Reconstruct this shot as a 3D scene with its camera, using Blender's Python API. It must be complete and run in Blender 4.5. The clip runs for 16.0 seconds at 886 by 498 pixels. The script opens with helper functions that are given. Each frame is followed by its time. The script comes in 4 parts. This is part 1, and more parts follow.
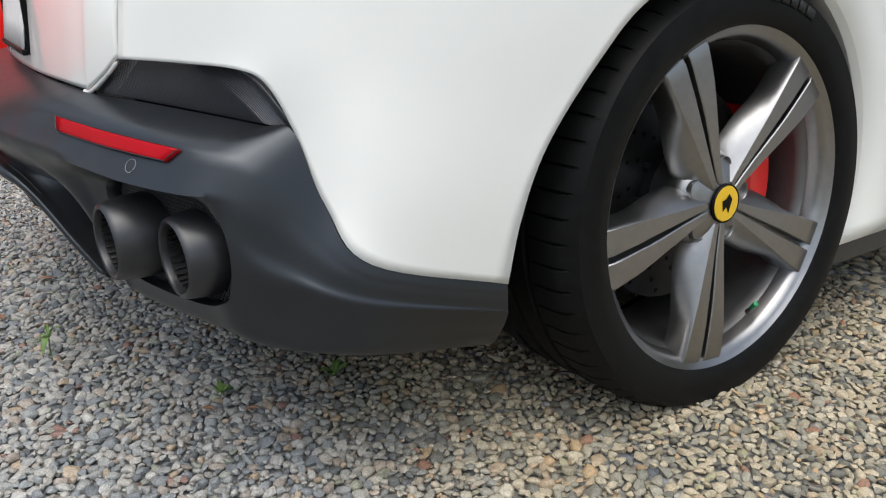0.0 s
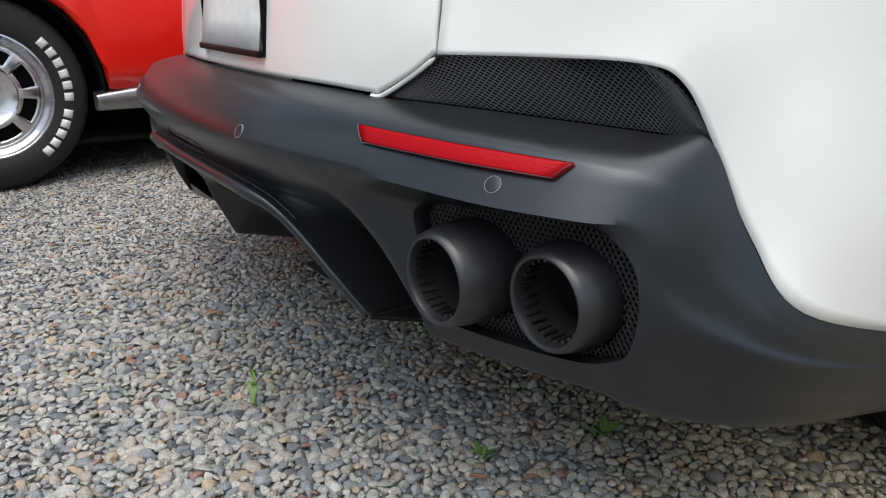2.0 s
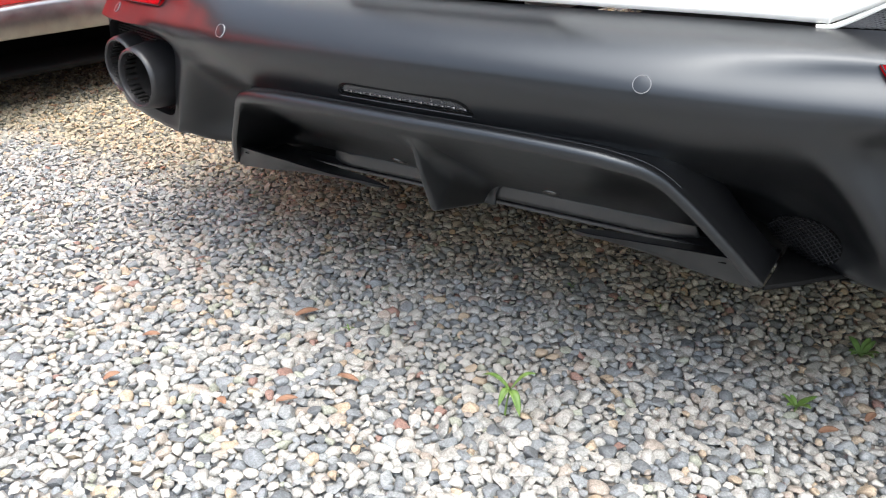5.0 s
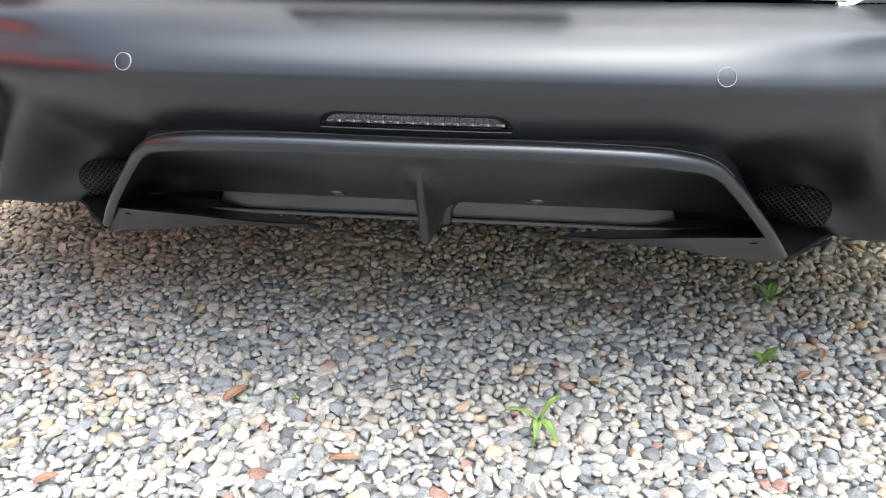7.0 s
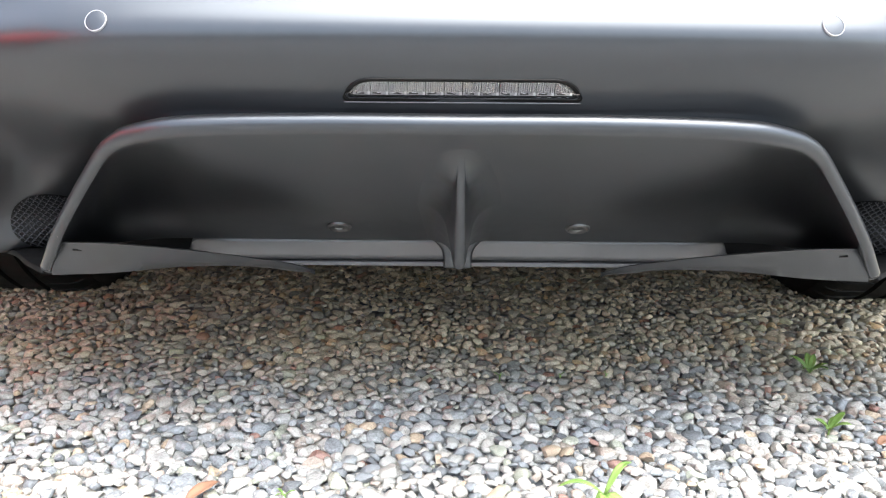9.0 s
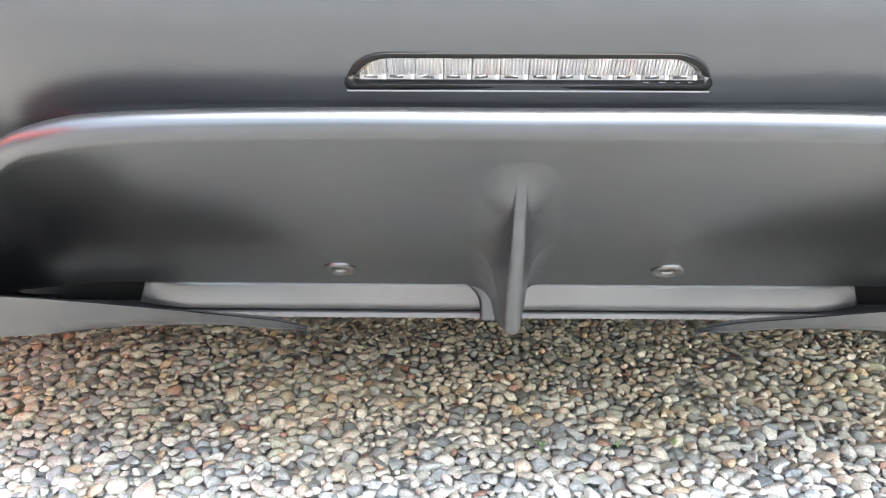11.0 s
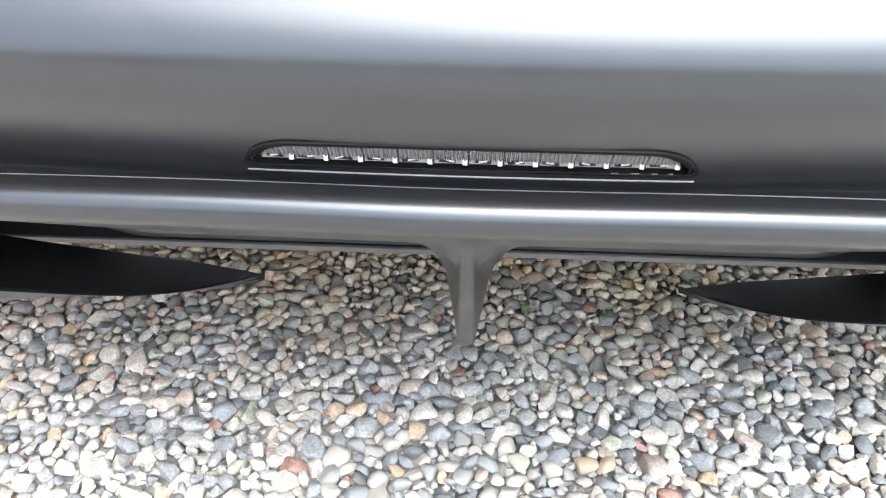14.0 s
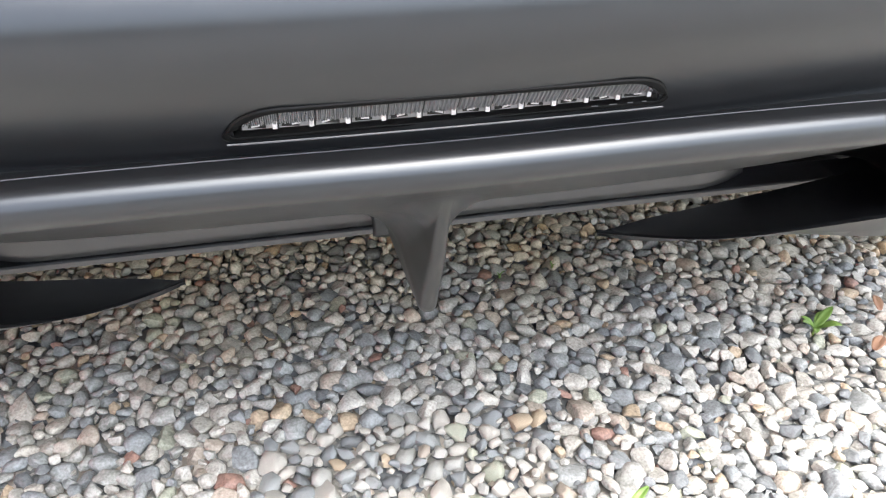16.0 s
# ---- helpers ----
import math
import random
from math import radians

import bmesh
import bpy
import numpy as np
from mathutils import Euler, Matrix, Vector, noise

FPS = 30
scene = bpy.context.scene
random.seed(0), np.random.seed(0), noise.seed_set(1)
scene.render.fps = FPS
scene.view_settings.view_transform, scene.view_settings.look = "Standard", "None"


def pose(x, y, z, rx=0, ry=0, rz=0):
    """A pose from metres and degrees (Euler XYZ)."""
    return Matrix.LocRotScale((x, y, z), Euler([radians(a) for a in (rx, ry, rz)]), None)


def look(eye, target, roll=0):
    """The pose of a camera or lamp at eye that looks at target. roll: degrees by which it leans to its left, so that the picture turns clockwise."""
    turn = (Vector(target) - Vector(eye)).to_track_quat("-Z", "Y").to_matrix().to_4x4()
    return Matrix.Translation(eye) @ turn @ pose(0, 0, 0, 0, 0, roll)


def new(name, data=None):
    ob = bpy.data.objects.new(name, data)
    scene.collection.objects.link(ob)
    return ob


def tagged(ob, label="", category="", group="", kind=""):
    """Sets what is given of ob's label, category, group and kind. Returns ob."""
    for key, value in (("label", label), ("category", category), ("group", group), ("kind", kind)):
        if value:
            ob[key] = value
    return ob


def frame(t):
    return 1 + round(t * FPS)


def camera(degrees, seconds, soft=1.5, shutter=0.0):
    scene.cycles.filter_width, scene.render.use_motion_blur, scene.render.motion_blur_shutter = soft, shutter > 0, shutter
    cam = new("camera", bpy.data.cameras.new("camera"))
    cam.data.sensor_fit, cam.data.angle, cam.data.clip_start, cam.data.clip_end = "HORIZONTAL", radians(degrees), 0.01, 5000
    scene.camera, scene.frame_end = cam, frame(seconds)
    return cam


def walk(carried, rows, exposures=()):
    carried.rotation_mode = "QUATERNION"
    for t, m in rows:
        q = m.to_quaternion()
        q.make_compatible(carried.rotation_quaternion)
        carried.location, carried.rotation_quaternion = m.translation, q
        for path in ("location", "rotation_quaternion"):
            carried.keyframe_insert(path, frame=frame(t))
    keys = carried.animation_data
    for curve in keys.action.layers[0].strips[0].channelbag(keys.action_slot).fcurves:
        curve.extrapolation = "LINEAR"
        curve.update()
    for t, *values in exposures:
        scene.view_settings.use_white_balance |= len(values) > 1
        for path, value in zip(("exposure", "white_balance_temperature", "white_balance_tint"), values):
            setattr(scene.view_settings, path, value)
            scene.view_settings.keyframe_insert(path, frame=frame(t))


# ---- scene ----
cam = camera(58.7, 16.0, soft=1.15)
PATH = [
    (0, (1.733, -0.09, 0.721), (0.163, 0.946, 0.042), -0.4),
    (0.3, (1.685, -0.117, 0.719), (0.119, 0.919, 0.03), -0.5),
    (0.5, (1.641, -0.131, 0.716), (0.074, 0.906, 0.031), -0.4),
    (0.8, (1.576, -0.156, 0.714), (-0.01, 0.88, 0.071), -0.4),
    (1, (1.539, -0.176, 0.706), (-0.053, 0.853, 0.068), -0.3),
    (1.3, (1.485, -0.215, 0.695), (-0.122, 0.81, 0.09), -0.5),
    (1.5, (1.451, -0.246, 0.683), (-0.156, 0.769, 0.058), -0.4),
    (1.8, (1.365, -0.295, 0.669), (-0.244, 0.719, 0.046), -0.3),
    (2, (1.327, -0.332, 0.665), (-0.287, 0.677, 0.05), -0.4),
    (2.3, (1.267, -0.387, 0.651), (-0.343, 0.624, 0.028), -0.3),
    (2.5, (1.231, -0.407, 0.645), (-0.37, 0.603, -0.001), -0.4),
    (2.8, (1.172, -0.438, 0.639), (-0.406, 0.592, -0.035), -0.6),
    (3, (1.124, -0.46, 0.635), (-0.41, 0.619, -0.058), -0.6),
    (3.3, (1.045, -0.488, 0.642), (-0.424, 0.653, -0.091), -0.6),
    (3.5, (0.993, -0.517, 0.642), (-0.427, 0.673, -0.11), -0.6),
    (3.8, (0.916, -0.573, 0.636), (-0.428, 0.686, -0.142), -0.6),
    (4, (0.867, -0.625, 0.641), (-0.414, 0.69, -0.153), -0.6),
    (4.2, (0.81, -0.668, 0.649), (-0.407, 0.699, -0.156), -0.5),
    (6.3, (0.248, -0.838, 0.699), (-0.209, 0.903, -0.172), -0.1),
    (6.5, (0.215, -0.832, 0.691), (-0.12, 0.936, -0.182), -0.1),
    (6.8, (0.152, -0.81, 0.683), (-0.083, 0.978, -0.183), 0),
    (7, (0.12, -0.787, 0.674), (-0.087, 1.004, -0.193), -0),
    (7.3, (0.07, -0.771, 0.641), (-0.091, 1.029, -0.216), 0.1),
    (7.5, (0.051, -0.769, 0.617), (-0.089, 1.033, -0.24), 0.1),
    (7.8, (0.03, -0.757, 0.582), (-0.07, 1.107, -0.136), 0.2),
    (8, (0.022, -0.747, 0.551), (-0.039, 1.135, -0.123), 0.4),
    (8.3, (0.007, -0.723, 0.513), (-0.016, 1.181, -0.1), 0.5),
    (8.5, (0.006, -0.717, 0.486), (-0.009, 1.21, -0.049), 0.4),
    (8.7, (0, -0.707, 0.473), (-0.014, 1.237, 0.003), 0.4),
    (10.8, (-0.044, -0.47, 0.422), (-0.057, 1.485, 0.001), 0.2),
    (11, (-0.042, -0.449, 0.437), (-0.063, 1.505, 0.014), 0.2),
    (11.3, (-0.039, -0.43, 0.452), (-0.065, 1.522, 0.019), 0.3),
    (11.5, (-0.033, -0.428, 0.46), (-0.065, 1.525, 0.031), 0.3),
    (11.8, (-0.028, -0.418, 0.48), (-0.067, 1.529, 0.024), 0.3),
    (12, (-0.021, -0.404, 0.493), (-0.067, 1.533, -0.003), 0.3),
    (12.3, (-0.014, -0.382, 0.507), (-0.073, 1.52, -0.108), 0.2),
    (12.5, (-0.012, -0.373, 0.512), (-0.075, 1.501, -0.184), 0.2),
    (12.8, (0.005, -0.358, 0.532), (-0.062, 1.477, -0.261), 0.1),
    (13, (0.011, -0.344, 0.551), (-0.055, 1.466, -0.298), 0.2),
    (13.3, (0.013, -0.327, 0.574), (-0.049, 1.441, -0.358), 0.3),
    (13.5, (0.012, -0.326, 0.581), (-0.059, 1.41, -0.41), 0.1),
    (13.8, (0.006, -0.321, 0.593), (-0.072, 1.356, -0.494), 0.2),
    (14, (0.005, -0.313, 0.606), (-0.081, 1.326, -0.536), 0.2),
    (14.3, (0.009, -0.285, 0.632), (-0.091, 1.289, -0.598), -0.1),
    (14.5, (0.009, -0.273, 0.628), (-0.094, 1.279, -0.629), -0.1),
    (14.8, (0.003, -0.258, 0.624), (-0.105, 1.244, -0.691), -0.4),
    (15, (-0.002, -0.259, 0.617), (-0.107, 1.221, -0.723), -0.8),
    (15.3, (-0.042, -0.27, 0.61), (-0.063, 1.197, -0.748), -0.5),
    (15.5, (-0.06, -0.289, 0.603), (-0.011, 1.192, -0.74), -0.6),
    (15.8, (-0.068, -0.294, 0.608), (0.146, 1.234, -0.665), -0.1),
    (16, (-0.074, -0.317, 0.587), (0.275, 1.288, -0.554), 0.4),
]
EXPOSURES = [
    (0, .33, 6350, 8), (1.0, .16, 6350, 8), (1.4, .05, 6350, 8), (1.7, .15, 6350, 8), (2.0, .30, 6350, 8), (2.5, .73, 6350, 9), (3.5, 1.24, 6350, 9), (4, 1.34, 6380, 9), (7, 1.86, 6430, 9), (8.0, 2.30, 6430, 9), (8.7, 2.66, 6450, 9),
    (10.8, 3.95, 6600, 8), (11.5, 4.12, 6600, 8), (12.5, 3.95, 6580, 8), (13.5, 3.43, 6580, 8), (14.5, 2.78, 6650, 9), (16, 2.58, 6700, 10),
]
walk(cam, [(t, look(eye, target, roll)) for t, eye, target, roll in PATH], EXPOSURES)

# ---------------------------------------------------------------- world, sun
world = bpy.data.worlds.new("world")
scene.world = world
world.use_nodes = True
wn, wl = world.node_tree.nodes, world.node_tree.links
sky = wn.new("ShaderNodeTexSky")
sky.sky_type = "NISHITA"
sky.sun_disc = False
sky.sun_elevation = radians(73)
sky.sun_rotation = radians(133)
sky.air_density, sky.dust_density, sky.ozone_density = 1.2, 4.0, 1.0
haze = wn.new("ShaderNodeHueSaturation")
haze.inputs["Saturation"].default_value = 0.65
wl.new(sky.outputs[0], haze.inputs["Color"])
wl.new(haze.outputs[0], wn["Background"].inputs["Color"])
wn["Background"].inputs["Strength"].default_value = 0.15

sun = new("sun", bpy.data.lights.new("sun", "SUN"))
sun.data.energy = 1.5
sun.data.angle = radians(75)
sun.data.color = (1.0, 0.995, 0.985)
sun.matrix_world = look((1.7, -1.6, 7.5), (0, 0, 0))


# ---------------------------------------------------------------- materials
def material(name, color=(0.5, 0.5, 0.5), rough=0.5, metal=0.0, coat=0.0, spec=0.5):
    m = bpy.data.materials.new(name)
    m.use_nodes = True
    b = m.node_tree.nodes["Principled BSDF"]
    b.inputs["Base Color"].default_value = (*color, 1)
    b.inputs["Roughness"].default_value = rough
    b.inputs["Metallic"].default_value = metal
    b.inputs["Coat Weight"].default_value = coat
    b.inputs["Coat Roughness"].default_value = 0.04
    b.inputs["Specular IOR Level"].default_value = spec
    return m


def node(m, kind, **values):
    n = m.node_tree.nodes.new(kind)
    for key, value in values.items():
        n.inputs[key.replace("_", " ")].default_value = value
    return n


def wire(m, a, b):
    m.node_tree.links.new(a, b)


def shader(m):
    return m.node_tree.nodes["Principled BSDF"]


def speckle(m, dark, light, scale, rough=None, bump=0.0, bump_scale=None, distance=0.001):
    """Colour and gloss that vary at two scales, and a fine relief."""
    co = node(m, "ShaderNodeTexCoord")
    fine = node(m, "ShaderNodeTexNoise", Scale=scale, Detail=4.0)
    broad = node(m, "ShaderNodeTexNoise", Scale=scale * 0.07, Detail=2.0)
    wire(m, co.outputs["Object"], fine.inputs["Vector"])
    wire(m, co.outputs["Object"], broad.inputs["Vector"])
    add = node(m, "ShaderNodeMath")
    add.operation = "ADD"
    wire(m, fine.outputs["Fac"], add.inputs[0])
    wire(m, broad.outputs["Fac"], add.inputs[1])
    ramp = node(m, "ShaderNodeMapRange")
    ramp.inputs["From Min"].default_value, ramp.inputs["From Max"].default_value = 0.7, 1.3
    wire(m, add.outputs[0], ramp.inputs["Value"])
    mix = node(m, "ShaderNodeMix")
    mix.data_type = "RGBA"
    mix.inputs["A"].default_value, mix.inputs["B"].default_value = (*dark, 1), (*light, 1)
    wire(m, ramp.outputs[0], mix.inputs["Factor"])
    wire(m, mix.outputs["Result"], shader(m).inputs["Base Color"])
    if rough:
        r = node(m, "ShaderNodeMapRange")
        r.inputs["To Min"].default_value, r.inputs["To Max"].default_value = rough
        r.inputs["From Min"].default_value, r.inputs["From Max"].default_value = 0.7, 1.3
        wire(m, add.outputs[0], r.inputs["Value"])
        wire(m, r.outputs[0], shader(m).inputs["Roughness"])
    if bump:
        grain = node(m, "ShaderNodeTexNoise", Scale=bump_scale or scale * 3, Detail=2.0)
        wire(m, co.outputs["Object"], grain.inputs["Vector"])
        bp = node(m, "ShaderNodeBump", Strength=bump, Distance=distance)
        wire(m, grain.outputs["Fac"], bp.inputs["Height"])
        wire(m, bp.outputs[0], shader(m).inputs["Normal"])
    return m


SATIN = speckle(material("satin_grey_black_paint", spec=0.72), (0.0085, 0.0088, 0.0096), (0.0108, 0.0111, 0.0120), 60, (0.30, 0.345))
shader(SATIN).inputs["Specular Tint"].default_value = (0.86, 0.93, 1.0, 1)


def dusty(m, scale, size, share):
    """Scattered pale specks of dust on a paint."""
    co = node(m, "ShaderNodeTexCoord")
    cell = node(m, "ShaderNodeTexVoronoi", Scale=scale)
    wire(m, co.outputs["Object"], cell.inputs["Vector"])
    near = node(m, "ShaderNodeMath")
    near.operation = "LESS_THAN"
    near.inputs[1].default_value = size
    wire(m, cell.outputs["Distance"], near.inputs[0])
    pick = node(m, "ShaderNodeSeparateColor")
    wire(m, cell.outputs["Color"], pick.inputs[0])
    few = node(m, "ShaderNodeMath")
    few.operation = "LESS_THAN"
    few.inputs[1].default_value = share
    wire(m, pick.outputs[0], few.inputs[0])
    both = node(m, "ShaderNodeMath")
    both.operation = "MULTIPLY"
    wire(m, near.outputs[0], both.inputs[0])
    wire(m, few.outputs[0], both.inputs[1])
    mix = node(m, "ShaderNodeMix")
    mix.data_type = "RGBA"
    mix.inputs["B"].default_value = (0.30, 0.29, 0.27, 1)
    wire(m, both.outputs[0], mix.inputs["Factor"])
    old = shader(m).inputs["Base Color"].links[0].from_socket
    wire(m, old, mix.inputs["A"])
    wire(m, mix.outputs["Result"], shader(m).inputs["Base Color"])


dusty(SATIN, 40.0, 0.017, 0.25)
PLASTIC = speckle(material("black_plastic", spec=0.8), (0.036, 0.036, 0.037), (0.048, 0.048, 0.049), 80, (0.38, 0.5), 0.1, 900, 0.0004)
PLATE = speckle(material("grey_plate_plastic", spec=0.9), (0.034, 0.035, 0.037), (0.046, 0.047, 0.050), 70, (0.40, 0.52), 0.1, 900, 0.0004)
# near-black for real liners and for sheets that imitate shade in hollows
DARK = speckle(material("dark_lining_and_hollow_shade", spec=0.15), (0.004, 0.004, 0.004), (0.007, 0.007, 0.007), 40, (0.6, 0.8))
WHITE = speckle(material("white_car_paint", coat=1.0), (0.87, 0.865, 0.815), (0.89, 0.885, 0.835), 9, (0.32, 0.38))
RED = speckle(material("red_car_paint", coat=0.45, spec=0.3), (0.80, 0.010, 0.005), (0.86, 0.014, 0.007), 9, (0.32, 0.38))
RUBBER = speckle(material("tyre_rubber", spec=0.1), (0.005, 0.005, 0.005), (0.010, 0.010, 0.010), 45, (0.36, 0.52), 0.15, 500, 0.0005)
OLD_RUBBER = speckle(material("dusty_tyre_rubber", spec=0.4), (0.010, 0.010, 0.010), (0.020, 0.0195, 0.019), 30, (0.55, 0.75), 0.15, 500, 0.0005)
ALLOY = speckle(material("grey_alloy", metal=1.0), (0.30, 0.295, 0.292), (0.345, 0.34, 0.336), 70, (0.29, 0.36))
POLISHED = speckle(material("polished_aluminium", metal=1.0), (0.62, 0.62, 0.63), (0.72, 0.72, 0.73), 30, (0.14, 0.30))
TRIM = speckle(material("brushed_silver_trim", metal=1.0), (0.30, 0.30, 0.30), (0.40, 0.40, 0.395), 30, (0.25, 0.4))
STEEL = speckle(material("brake_steel", metal=1.0), (0.08, 0.08, 0.08), (0.18, 0.175, 0.17), 40, (0.3, 0.5))
DISC = speckle(material("dark_brake_disc", metal=0.6), (0.022, 0.022, 0.023), (0.05, 0.049, 0.048), 40, (0.35, 0.5))
TIP = speckle(material("matt_grey_exhaust_coating", spec=0.75), (0.012, 0.012, 0.0135), (0.018, 0.018, 0.020), 50, (0.34, 0.42))
BARREL = speckle(material("grey_barrel_paint", metal=0.8), (0.16, 0.157, 0.154), (0.20, 0.197, 0.193), 40, (0.34, 0.46))
SOOT = material("sooty_pipe", (0.012, 0.011, 0.011), 0.7)
CALIPER = speckle(material("red_caliper_paint", coat=0.5), (0.75, 0.010, 0.008), (0.82, 0.016, 0.012), 30, (0.3, 0.4))
YELLOW = material("yellow_enamel", (0.80, 0.50, 0.01), 0.25, coat=0.6)
BLACK = material("black_enamel", (0.006, 0.006, 0.006), 0.3, spec=0.1)
GREEN = material("green_plastic", (0.0, 0.22, 0.06), 0.4)
CHROME = material("chrome", (0.55, 0.55, 0.56), 0.15, 1.0)
RING = material("light_grey_seam", (0.28, 0.28, 0.29), 0.4)
SEAM = material("grey_seam", (0.075, 0.078, 0.085), 0.4)
LETTER = speckle(material("white_rubber_lettering"), (0.70, 0.69, 0.66), (0.82, 0.81, 0.78), 60, (0.5, 0.7))
MESHWIRE = material("black_mesh_wire", (0.20, 0.204, 0.22), 0.3, 0.8)
# darker copy of the mesh wire, with the intake's shade in its colour
INTAKE = material("shaded_black_intake_wire", (0.035, 0.035, 0.038), 0.4, 0.5)
PERF = material("grey_perforated_sheet", (0.017, 0.017, 0.018), 0.42, 0.4)
GLASS_DARK = material("tinted_glass", (0.01, 0.012, 0.012), 0.05, coat=1.0)

REFLECTOR = material("red_reflector", (0.36, 0.002, 0.006), 0.25, spec=0.12)
_co = node(REFLECTOR, "ShaderNodeTexCoord")
_vo = node(REFLECTOR, "ShaderNodeTexVoronoi", Scale=330.0)
_bp = node(REFLECTOR, "ShaderNodeBump", Strength=0.6, Distance=0.0006)
wire(REFLECTOR, _co.outputs["Object"], _vo.inputs["Vector"])
wire(REFLECTOR, _vo.outputs["Distance"], _bp.inputs["Height"])
wire(REFLECTOR, _bp.outputs[0], shader(REFLECTOR).inputs["Normal"])

MIRROR = material("bright_lamp_facet", (0.55, 0.55, 0.56), 0.2, 0.6)
FROST = material("ribbed_translucent_plastic", (0.18, 0.18, 0.185), 0.20, 0.3)
CLEAR = bpy.data.materials.new("clear_lens")
CLEAR.use_nodes = True
CLEAR.node_tree.nodes.clear()
_out, _mix = node(CLEAR, "ShaderNodeOutputMaterial"), node(CLEAR, "ShaderNodeMixShader", Fac=0.07)
_see, _shine = node(CLEAR, "ShaderNodeBsdfTransparent"), node(CLEAR, "ShaderNodeBsdfGlossy", Roughness=0.04)
wire(CLEAR, _see.outputs[0], _mix.inputs[1])
wire(CLEAR, _shine.outputs[0], _mix.inputs[2])
wire(CLEAR, _mix.outputs[0], _out.inputs["Surface"])


def pebble_material():
    m = material("river_pebble", rough=0.6)
    isle, info = node(m, "ShaderNodeNewGeometry"), node(m, "ShaderNodeObjectInfo")
    add = node(m, "ShaderNodeMath")
    add.operation = "ADD"
    wire(m, isle.outputs["Random Per Island"], add.inputs[0])
    wire(m, info.outputs["Random"], add.inputs[1])
    frac = node(m, "ShaderNodeMath")
    frac.operation = "FRACT"
    wire(m, add.outputs[0], frac.inputs[0])
    ramp = node(m, "ShaderNodeValToRGB")
    tones = [(0.0, (0.15, 0.16, 0.168)), (0.06, (0.215, 0.229, 0.240)), (0.18, (0.275, 0.287, 0.29)), (0.31, (0.325, 0.325, 0.31)),
             (0.44, (0.38, 0.367, 0.34)), (0.56, (0.425, 0.403, 0.368)), (0.67, (0.37, 0.32, 0.275)), (0.74, (0.42, 0.40, 0.367)),
             (0.84, (0.45, 0.438, 0.41)), (0.92, (0.42, 0.335, 0.245)), (0.958, (0.27, 0.165, 0.135)), (0.972, (0.33, 0.34, 0.28))]
    while len(ramp.color_ramp.elements) < len(tones):
        ramp.color_ramp.elements.new(0.5)
    for e, (at, c) in zip(ramp.color_ramp.elements, tones):
        e.position, e.color = at, (c[0] * 0.9, c[1] * 0.9, c[2] * 0.88, 1)
    ramp.color_ramp.interpolation = "CONSTANT"
    wire(m, frac.outputs[0], ramp.inputs["Fac"])
    co = node(m, "ShaderNodeTexCoord")
    veins = node(m, "ShaderNodeTexNoise", Scale=85.0, Detail=6.0, Distortion=2.2)
    grain = node(m, "ShaderNodeTexNoise", Scale=420.0, Detail=3.0)
    wire(m, co.outputs["Object"], veins.inputs["Vector"])
    wire(m, co.outputs["Object"], grain.inputs["Vector"])
    total = node(m, "ShaderNodeMath")
    total.operation = "ADD"
    wire(m, veins.outputs["Fac"], total.inputs[0])
    wire(m, grain.outputs["Fac"], total.inputs[1])
    gain = node(m, "ShaderNodeMapRange")
    gain.inputs["From Min"].default_value, gain.inputs["From Max"].default_value = 0.65, 1.35
    gain.inputs["To Min"].default_value, gain.inputs["To Max"].default_value = 0.56, 1.42
    wire(m, total.outputs[0], gain.inputs["Value"])
    mul = node(m, "ShaderNodeMix")
    mul.data_type, mul.blend_type = "RGBA", "MULTIPLY"
    mul.inputs["Factor"].default_value = 1.0
    wire(m, ramp.outputs["Color"], mul.inputs["A"])
    wire(m, gain.outputs[0], mul.inputs["B"])
    # stones turn tan and warmer with rising y, along a noisy edge
    place = node(m, "ShaderNodeNewGeometry")
    split = node(m, "ShaderNodeSeparateXYZ")
    wire(m, place.outputs["Position"], split.inputs[0])
    patch = node(m, "ShaderNodeTexNoise", Scale=7.0, Detail=2.0)
    wire(m, place.outputs["Position"], patch.inputs["Vector"])
    edge = node(m, "ShaderNodeMath")
    edge.operation = "MULTIPLY_ADD"
    edge.inputs[1].default_value = 0.35
    wire(m, patch.outputs["Fac"], edge.inputs[0])
    wire(m, split.outputs["Y"], edge.inputs[2])
    share = node(m, "ShaderNodeMapRange")
    share.inputs["From Min"].default_value, share.inputs["From Max"].default_value = 0.47, 0.70
    wire(m, edge.outputs[0], share.inputs["Value"])
    warm_tint = node(m, "ShaderNodeMix")
    warm_tint.data_type, warm_tint.blend_type = "RGBA", "MULTIPLY"
    warm_tint.inputs["B"].default_value = (1.10, 0.97, 0.74, 1)
    wire(m, share.outputs[0], warm_tint.inputs["Factor"])
    wire(m, mul.outputs["Result"], warm_tint.inputs["A"])
    wire(m, warm_tint.outputs["Result"], shader(m).inputs["Base Color"])
    bump = node(m, "ShaderNodeBump", Strength=0.4, Distance=0.0010)
    wire(m, total.outputs[0], bump.inputs["Height"])
    wire(m, bump.outputs[0], shader(m).inputs["Normal"])
    return m


PEBBLE = pebble_material()


